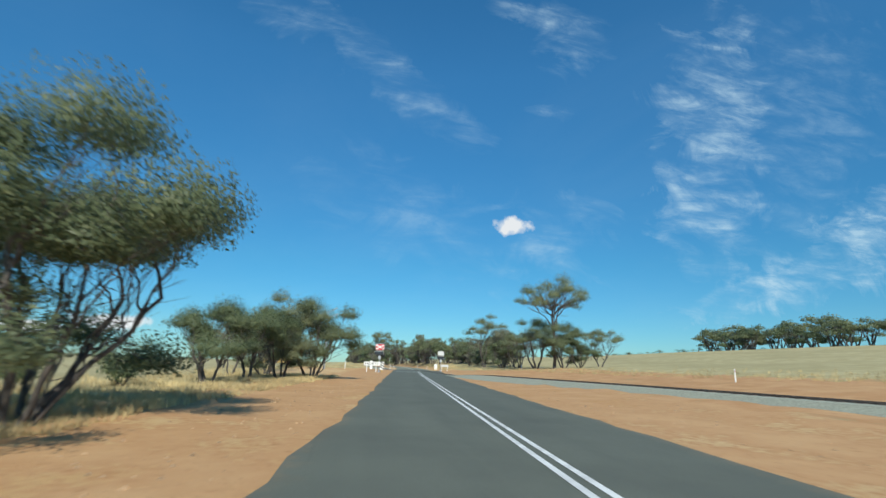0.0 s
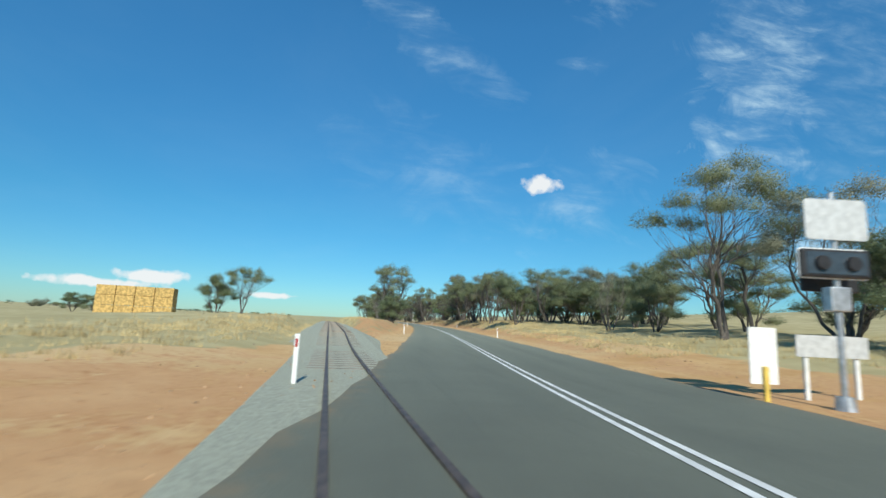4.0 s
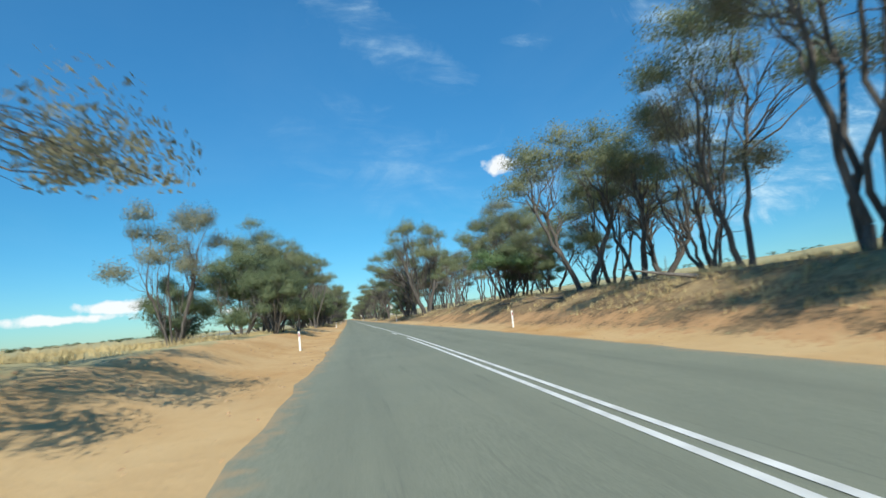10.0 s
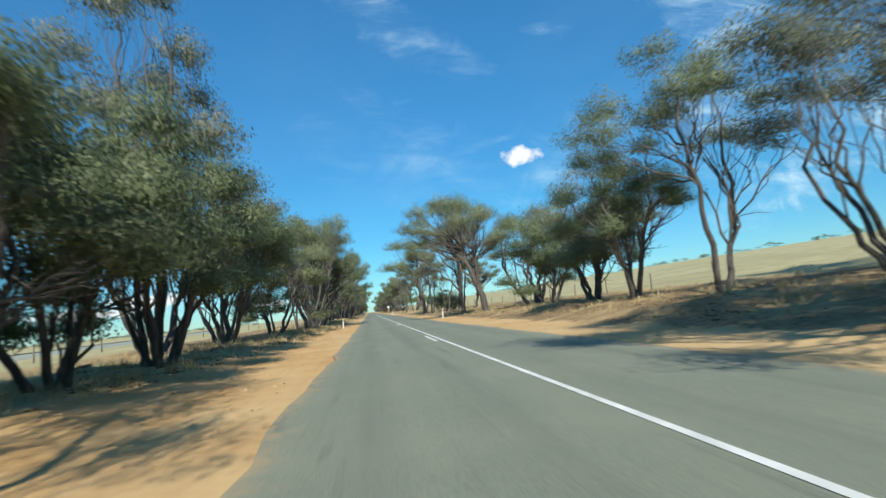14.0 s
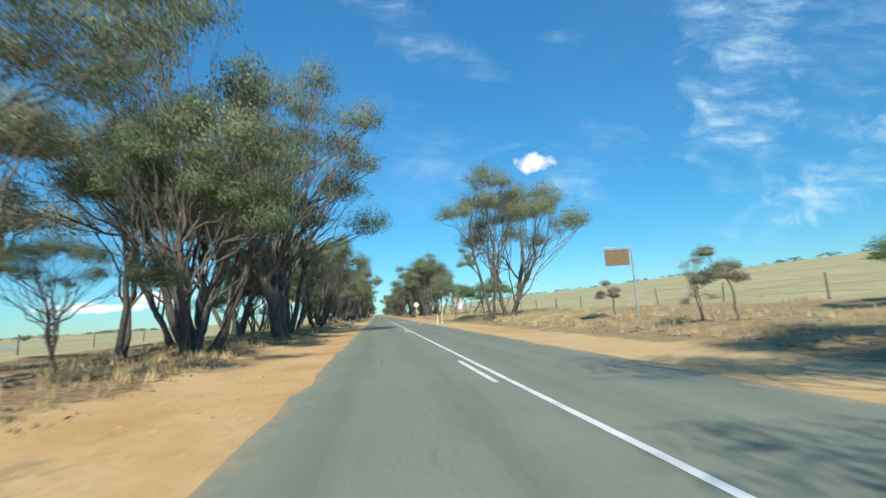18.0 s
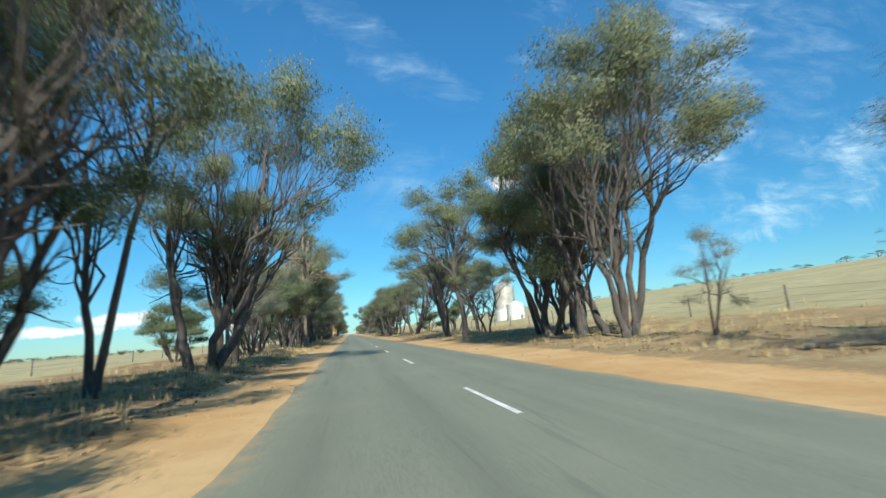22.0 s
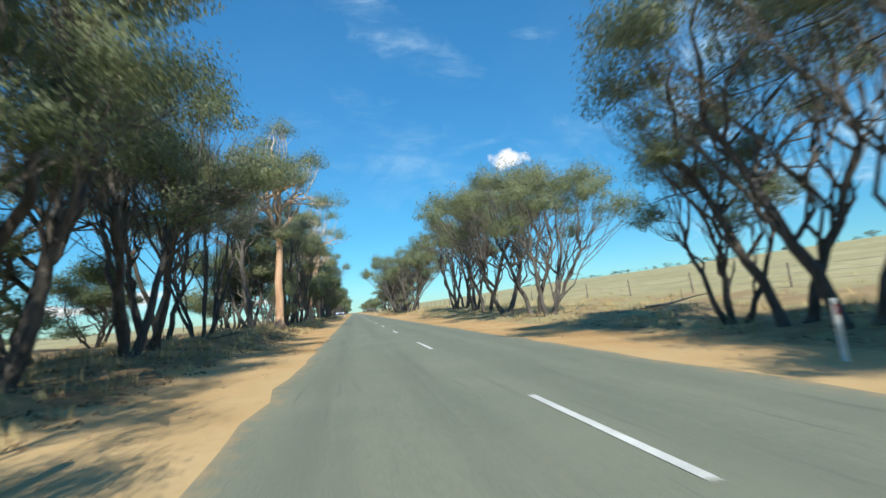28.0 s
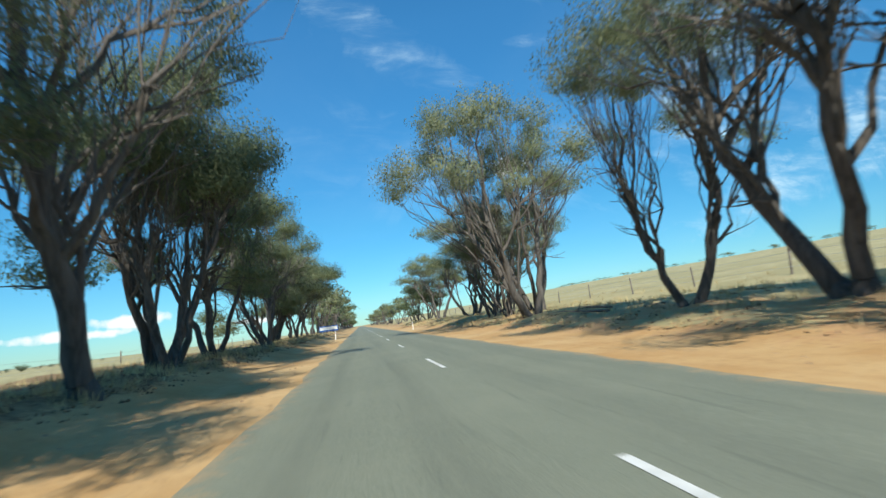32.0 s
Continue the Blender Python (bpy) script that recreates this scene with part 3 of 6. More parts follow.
def leaves(name, clumps, per, size, material, parent, seed, hang=0.35, label=""):
    """Small pointed leaves in clumps: (centre, radius, flatness)."""
    g = np.random.default_rng(seed)
    cs, rs, fl = np.array([c[0] for c in clumps]), np.array([c[1] for c in clumps]), np.array([c[2] for c in clumps])
    count = np.maximum(16, (per * rs**1.7)).astype(int)
    idx = np.repeat(np.arange(len(clumps)), count)
    n = len(idx)
    q = g.normal(size=(n, 3))
    q /= np.linalg.norm(q, axis=1)[:, None]
    q[:, 2] = np.where(q[:, 2] < 0, q[:, 2] * 0.5, q[:, 2])
    q *= (g.random(n) ** 0.4)[:, None]
    out = q + 0.35 * (cs[idx] - cs.mean(0)) / (np.abs(cs - cs.mean(0)).max() + 0.1)
    out[:, 2] += 0.25
    out /= np.linalg.norm(out, axis=1)[:, None]
    q[:, 2] *= fl[idx]
    q *= (1 + 0.35 * np.sin(q[:, [1, 2, 0]] * 5 + idx[:, None]))
    c = cs[idx] + q * rs[idx][:, None]
    face = out + 0.45 * g.normal(size=(n, 3))
    face /= np.linalg.norm(face, axis=1)[:, None]
    a = np.cross(face, g.normal(size=(n, 3)) + np.array([0.0, 0.0, hang]))
    a = np.cross(a, face)
    a[:, 2] -= hang
    a -= face * np.sum(a * face, axis=1)[:, None]
    a /= np.linalg.norm(a, axis=1)[:, None]
    b = np.cross(a, face)
    ln = size * g.uniform(0.6, 1.35, n)[:, None]
    wd = ln * g.uniform(0.30, 0.58, n)[:, None]
    v = np.stack([c - a * ln * 0.4 - b * wd * 0.5, c - a * ln * 0.25 + b * wd * 0.5, c + a * ln * 0.6], 1).reshape(-1, 3)
    soft_n = out * 0.8 + face * 0.45
    soft_n /= np.linalg.norm(soft_n, axis=1)[:, None]
    me = bpy.data.meshes.new(name)
    me.vertices.add(3 * n)
    me.vertices.foreach_set("co", v.astype(np.float32).ravel())
    me.loops.add(3 * n)
    me.loops.foreach_set("vertex_index", np.arange(3 * n, dtype=np.int32))
    me.polygons.add(n)
    me.polygons.foreach_set("loop_start", np.arange(0, 3 * n, 3, dtype=np.int32))
    me.update(calc_edges=True)
    me.polygons.foreach_set("use_smooth", [True] * n)
    me.normals_split_custom_set_from_vertices(np.repeat(soft_n, 3, axis=0).tolist())
    me.materials.append(material)
    ob = new(name, me)
    ob.parent = parent
    return tagged(ob, label)


def bow_line(rng, a, b, steps, rise, crook):
    """A crooked curve from a to b that leaves a sideways (rise below 0.5) or steeply (above)."""
    c = Vector((a.x + (b.x - a.x) * (1 - rise), a.y + (b.y - a.y) * (1 - rise), a.z + (b.z - a.z) * rise))
    size = (b - a).length * crook
    pts = []
    for i in range(steps + 1):
        k = i / steps
        q = a * (1 - k) ** 2 + c * 2 * k * (1 - k) + b * k * k
        if 0 < i < steps:
            q = q + Vector((rng.gauss(0, 1), rng.gauss(0, 1), rng.gauss(0, 0.6))) * size
        pts.append(q)
    return pts


def tree(seed, high=9.0, radius=4.4, stems=3, fork=0.25, depth=0.25, pads=34, pad=0.95, lean=(0, 0), girth=0.15, per=600, leaf=LEAF, bark=BARK,
         crook=0.015, flat=0.78, size=0.115, bare=10, rim=0.32, bow=(0, 0), fan=(0.34, 0.6), arm=0.45, label=""):
    """A gum: stems that fork low into limbs, and limbs into fine branches that fan out to separate heads of leaves over a domed crown."""
    rng = random.Random(seed)
    root = empty("tree")
    wood, clumps = Wood(), []
    heads = max(5, round(pads * (0.25 if size > 0.2 else 0.5 if depth > 0.42 else 0.36)))
    wide = 0.78 * radius / math.sqrt(heads)
    for i in range(heads):
        a, k = i * 2.39996 + seed, math.sqrt((i + 0.5) / heads)
        if rng.random() < 0.1:
            continue
        rr = radius * k * rng.uniform(0.86, 1.12) * (1 + 0.16 * math.sin(2 * a + seed) + 0.12 * math.sin(3 * a + 2 * seed))
        z = high * (0.95 - rim * k**2.6) - high * depth * rng.random() ** 1.4 + rng.uniform(-0.25, 0.25)
        for j in range(4):
            b, off = j * 1.9 + a + rng.uniform(-0.4, 0.4), (wide * rng.uniform(0.55, 1.05) if j else 0.0)
            zj = max(z + (0.12 * wide if j == 0 else rng.uniform(-0.35, 0.05) * wide), 0.12 * high)
            at = Vector((math.cos(a) * rr + math.cos(b) * off + lean[0] * zj, math.sin(a) * rr + math.sin(b) * off + lean[1] * zj, zj))
            clumps.append((at, pad * rng.uniform(0.7, 1.3), flat))
    limbs = []
    for k in range(stems):
        a = 2 * math.pi * (k + rng.uniform(-0.3, 0.3)) / stems + seed
        out = radius * rng.uniform(*fan) if stems > 1 else 0.1
        r = girth * rng.uniform(0.75, 1.15)
        foot = Vector((math.cos(a), math.sin(a), 0)) * (girth * (0.7 + 0.12 * stems) if stems > 1 else 0) + Vector((0, 0, -0.35))
        tz = high * min(0.62, fork + rng.uniform(0.16, 0.3))
        tip = Vector((math.cos(a) * out + lean[0] * tz, math.sin(a) * out + lean[1] * tz, tz))
        pts = bow_line(rng, foot, tip, 8, rng.uniform(0.35, 0.6), crook)
        pts = [q + Vector((bow[0], bow[1], 0)) * math.sin(math.pi * i / 8) for i, q in enumerate(pts)]
        wood.limb(pts[:2], r * 1.5, r * 1.08, 0, 0, 8)
        wood.limb(pts[1:], r * 1.08, r * 0.6, 0, 0.2, 8)
        low = max(2, int(8 * fork / (tz / high)))
        mine = [c for c in clumps if stems == 1 or int(((math.atan2(c[0].y - lean[1] * c[0].z, c[0].x - lean[0] * c[0].z) - seed) / (2 * math.pi) + 0.5 / stems) % 1.0 * stems) == k]
        mine.sort(key=lambda c: math.atan2(c[0].y - tip.y, c[0].x - tip.x))
        if mine:
            peak = max(mine, key=lambda c: c[0].z - 0.5 * (c[0] - tip).xy.length)[0]
            lead = bow_line(rng, tip, peak, 6, 0.5, 0.03)
            wood.limb(lead, r * 0.6, r * 0.06, 0.2, 0.9, 6)
            limbs.append(lead)
        for j in range(0, len(mine), 4):
            group = mine[j : j + 4]
            mid = sum((c[0] for c in group), Vector()) / len(group)
            start = pts[rng.randint(min(low, 7), 8)]
            end = start.lerp(mid, 0.6)
            end.z = start.z + (mid.z - start.z) * (0.66 if stems == 1 else 0.5)
            limb = bow_line(rng, start, end, 5, 0.62 if stems == 1 else 0.55, 0.045)
            wood.limb(limb, r * arm, r * 0.45 * arm, 0.25, 0.6, 5)
            limbs.append(limb)
            for c, size_, _ in group:
                br = bow_line(rng, limb[rng.randint(2, 5)], c - Vector((0, 0, size_ * 0.25)), 4, 0.45, 0.05)
                wood.limb(br, r * 0.17, r * 0.05, 0.5, 0.9, 4)
                for q in range(3):
                    aim = c + Vector((rng.uniform(-1, 1), rng.uniform(-1, 1), rng.uniform(-0.4, 0.3))) * size_ * 0.85
                    wood.limb(bow_line(rng, br[rng.randint(1, 3)], aim, 2, 0.4, 0.08), r * 0.07, r * 0.02, 0.8, 1.0, 3)
    for j in range(bare):
        limb = rng.choice(limbs)
        from_ = limb[rng.randint(1, 4)]
        way = Vector((from_.x - lean[0] * from_.z, from_.y - lean[1] * from_.z, 0)).normalized() + Vector((rng.uniform(-0.8, 0.8), rng.uniform(-0.8, 0.8), rng.uniform(-0.2, 0.5)))
        line, w = wander(rng, from_, way, rng.uniform(0.09, 0.2) * high, 5, 0.3, 0.03)
        wood.limb(line, girth * 0.14, girth * 0.03, 0.5, 0.9, 4)
        for q in (2, 3):
            side, _ = wander(rng, line[q], w + Vector((rng.uniform(-1, 1), rng.uniform(-1, 1), 0.3)), rng.uniform(0.03, 0.08) * high, 3, 0.3, 0.03)
            wood.limb(side, girth * 0.06, girth * 0.02, 0.8, 1.0, 3)
    wood.build("trunk", bark, root)
    if per:
        leaves("crown", [(tuple(c), s_, f_) for c, s_, f_ in clumps], per, size, leaf, root, seed)
    tagged(root, label, "tree")
    return root


def bush(seed, high=2.5, leaf=LEAF_DARK, per=130, label=""):
    rng = random.Random(seed)
    root = empty("shrub")
    wood, clumps = Wood(), []
    for k in range(7):
        a = 6.28 * k / 7 + rng.uniform(-0.3, 0.3)
        way = Vector((math.cos(a) * 0.7, math.sin(a) * 0.7, 1))
        pts, w = wander(rng, Vector((0, 0, -0.15)), way, high * rng.uniform(0.6, 0.9), 4, 0.2, 0.05)
        wood.limb(pts, 0.045, 0.015, 0.2, 0.9, 5)
        for p in pts[2:]:
            clumps.append((tuple(p), high * rng.uniform(0.2, 0.32), 0.75))
    wood.build("stem", BARK, root)
    leaves("foliage", clumps, per * 3, 0.13, leaf, root, seed)
    tagged(root, label, "shrub")
    return root


GREY = "grey-barked eucalyptus with several spreading stems and an olive crown"
PROTO = {
    # spreading mallee forms
    "A1": tree(11, 9, 4.6, 4, 0.16, 0.22, 38, 0.95, (0.05, 0), 0.15, label=GREY),
    "A2": tree(12, 9, 4.3, 3, 0.22, 0.24, 38, 0.95, (-0.08, 0.05), 0.17, label=GREY),
    "A3": tree(13, 9, 3.9, 6, 0.15, 0.29, 38, 0.9, (0.0, 0.08), 0.12, label=GREY, leaf=LEAF_GREY),
    "A4": tree(14, 9, 5.6, 2, 0.20, 0.13, 42, 1.0, (0.08, 0), 0.21, label="broad umbrella-shaped eucalyptus with fanning dark limbs", rim=0.22),
    "A6": tree(16, 9, 5.2, 3, 0.14, 0.18, 42, 1.0, (0.30, 0), 0.2, label="lopsided eucalyptus with slanting stems and a spreading crown", rim=0.26),
    "A5": tree(15, 5, 2.7, 3, 0.2, 0.3, 30, 0.75, (0, 0), 0.08, leaf=LEAF_BRIGHT, label="small bright green tree with thin stems"),
    "T1": tree(17, 2.8, 0.85, 1, 0.55, 0.22, 22, 0.3, (-0.18, 0.0), 0.05, per=2200, size=0.07, bare=2, bow=(0.22, 0), leaf=LEAF_GREY, label="small tree with one thin bent stem and a round crown"),
    # taller, open, one or two stems
    "B1": tree(21, 12, 4.2, 1, 0.34, 0.24, 38, 1.0, (0.10, 0), 0.21, label="tall open eucalyptus with a dark crooked trunk"),
    "B2": tree(22, 12, 4.5, 2, 0.24, 0.25, 42, 1.0, (-0.05, 0.04), 0.17, label="tall open eucalyptus with a forked grey trunk"),
    "B3": tree(23, 12, 2.3, 1, 0.55, 0.22, 16, 0.9, (0.0, 0.0), 0.15, bow=(3.0, 0.3), bare=6, label="slender eucalyptus with a bowed trunk and a small high crown"),
    "B6": tree(26, 12, 5.2, 1, 0.30, 0.32, 44, 1.05, (0.34, 0.05), 0.33, crook=0.01, bow=(-0.5, 0), label="leaning eucalyptus with a heavy dark trunk"),
    "B4": tree(24, 12, 3.6, 4, 0.30, 0.24, 36, 0.9, (0.0, 0.0), 0.14, fan=(0.25, 0.45), label="tall slim eucalyptus with thin upright stems", leaf=LEAF_GREY),
    "B5": tree(25, 12, 5.4, 2, 0.14, 0.28, 44, 1.05, (-0.08, 0.0), 0.30, label="old eucalyptus with a massive dark trunk forking near the ground"),
    # dense, leafy to the ground
    "C1": tree(31, 6.5, 3.2, 4, 0.15, 0.62, 52, 0.95, (0, 0), 0.11, leaf=LEAF_DARK, label="dense dark green roadside tree with leaves almost to the ground"),
    "C2": tree(32, 6.5, 3.0, 3, 0.18, 0.5, 48, 0.95, (0.06, 0), 0.12, leaf=LEAF_DARK, label="dense rounded dark green roadside tree"),
    "C3": tree(33, 6.5, 2.9, 5, 0.15, 0.55, 48, 0.85, (0, 0), 0.09, leaf=LEAF, label="dense bushy olive roadside tree"),
    "C4": tree(34, 7.5, 4.3, 9, 0.14, 0.55, 80, 1.05, (0, 0), 0.10, leaf=LEAF_DARK, bare=24, label="dense rounded tree with many thin dark stems"),
    "C5": tree(35, 10, 4.6, 4, 0.16, 0.34, 58, 1.1, (0.03, 0), 0.16, leaf=LEAF_DARK, rim=0.36, bare=14, label="tall dense eucalyptus with a heavy dark green crown"),
    "C6": tree(36, 10, 4.4, 3, 0.20, 0.40, 56, 1.1, (-0.05, 0), 0.18, leaf=LEAF_DARK, rim=0.34, bare=14, label="tall dense eucalyptus with leaning stems and a full crown"),
    # thin and half bare
    "D1": tree(41, 8.5, 3.0, 2, 0.3, 0.4, 22, 0.9, (0.08, 0), 0.13, per=260, leaf=LEAF_GREY, bare=22, label="thin half-bare tree with grey-brown foliage"),
    "D2": tree(42, 8.5, 3.2, 3, 0.25, 0.5, 18, 0.85, (0, 0), 0.12, per=260, leaf=LEAF_GREY, bare=30, label="thin half-bare tree with many dead branches"),
    "D3": tree(43, 7, 4.0, 2, 0.16, 0.25, 46, 0.8, (0.03, 0), 0.13, per=430, leaf=LEAF_GREY, bare=26, rim=0.5, label="sparse grey umbrella-shaped tree with two forked stems"),
    # salmon gums
    "E1": tree(51, 15, 4.2, 1, 0.42, 0.22, 36, 1.0, (0.04, 0), 0.40, arm=0.55, bark=SALMON, per=520, crook=0.008, bare=6, label="tall salmon gum with a smooth pinkish trunk and pale limbs"),
    "E2": tree(52, 14, 4.4, 1, 0.30, 0.24, 34, 1.0, (-0.03, 0), 0.38, arm=0.58, bark=SALMON, per=430, crook=0.012, bare=14, label="tall forked salmon gum with a pale smooth trunk"),
    "E3": tree(53, 14, 4.6, 1, 0.34, 0.26, 40, 1.0, (0.03, 0), 0.23, bark=PALE, per=470, crook=0.012, bare=12, label="tall gum with a stout grey trunk and pale upper limbs"),
    # single picked forms
    "U1": tree(91, 13, 6.0, 1, 0.44, 0.10, 46, 1.05, (0.0, 0), 0.26, crook=0.012, rim=0.20, bare=8, label="tall umbrella-crowned gum with a clear trunk and fanning limbs"),
    "U2": tree(92, 13, 5.0, 2, 0.20, 0.42, 46, 1.0, (0.0, 0), 0.26, crook=0.03, flat=0.8, bare=20, label="spreading gum with a forked trunk and separate leafy heads"),
    "U3": tree(93, 13, 4.4, 3, 0.34, 0.16, 40, 1.0, (0.0, 0), 0.17, crook=0.01, rim=0.24, bare=10, label="tall vase-shaped gum with slender bare limbs under a high crown"),
    "U4": tree(94, 13, 5.4, 2, 0.10, 0.16, 46, 1.05, (-0.02, 0), 0.22, crook=0.01, rim=0.26, bare=12, label="gum with two slanting stems that fan out to a broad crown"),
    # far off down the road
    "G1": tree(71, 9, 4.4, 3, 0.3, 0.35, 24, 1.2, (0, 0), 0.15, per=50, size=0.5, bare=2, label=GREY),
    "G2": tree(72, 9, 4.0, 2, 0.2, 0.6, 28, 1.2, (0, 0), 0.17, per=50, size=0.5, bare=2, leaf=LEAF_DARK, label="dense dark green tree far along the road"),
    "G3": tree(73, 9, 4.2, 4, 0.3, 0.4, 24, 1.2, (0, 0), 0.14, per=50, size=0.5, bare=2, label=GREY),
    "H1": tree(81, 8, 3.4, 3, 0.18, 0.4, 30, 0.9, (0.05, 0), 0.15, bark=DEADWOOD, per=0, bare=40, label="dead grey tree with bare forked branches"),
    "F1": bush(61, 2.4, LEAF_DARK, label="low dark green shrub on the dry verge"),
    "F3": bush(63, 1.4, LEAF_GREY, label="small grey-green shrub in dry grass"),
}
def crown_size(kind):
    """Height of the top and mean reach to each side of a kind as built."""
    c = [v for ob in PROTO[kind].children for v in ob.bound_box]
    lo, hi = [min(v[i] for v in c) for i in range(3)], [max(v[i] for v in c) for i in range(3)]
    return hi[2], 0.25 * (hi[0] - lo[0] + hi[1] - lo[1])


SIZE = {kind: crown_size(kind) for kind in PROTO}
_taken = set()


def plant(kind, s, d, high, turn, wide=1.0):
    """Plants a copy of a kind, high metres tall, its breadth stretched by wide."""
    k = high / SIZE[kind][0]
    x, y = place(s, d)
    m = pose(float(x), float(y), float(height(s, d)) - 0.08, 0, 0, turn) @ Matrix.Diagonal((k * wide, k * wide, k, 1))
    ob = PROTO[kind]
    if kind in _taken:
        a = ob.scale
        ob = copy_thing(ob, m @ Matrix.Diagonal((1 / a[0], 1 / a[1], 1 / a[2], 1)))
    else:
        ob.matrix_basis = m
        _taken.add(kind)
    tagged(ob, group="shrubs by the road" if kind[0] == "F" else "trees along the road")
    return ob


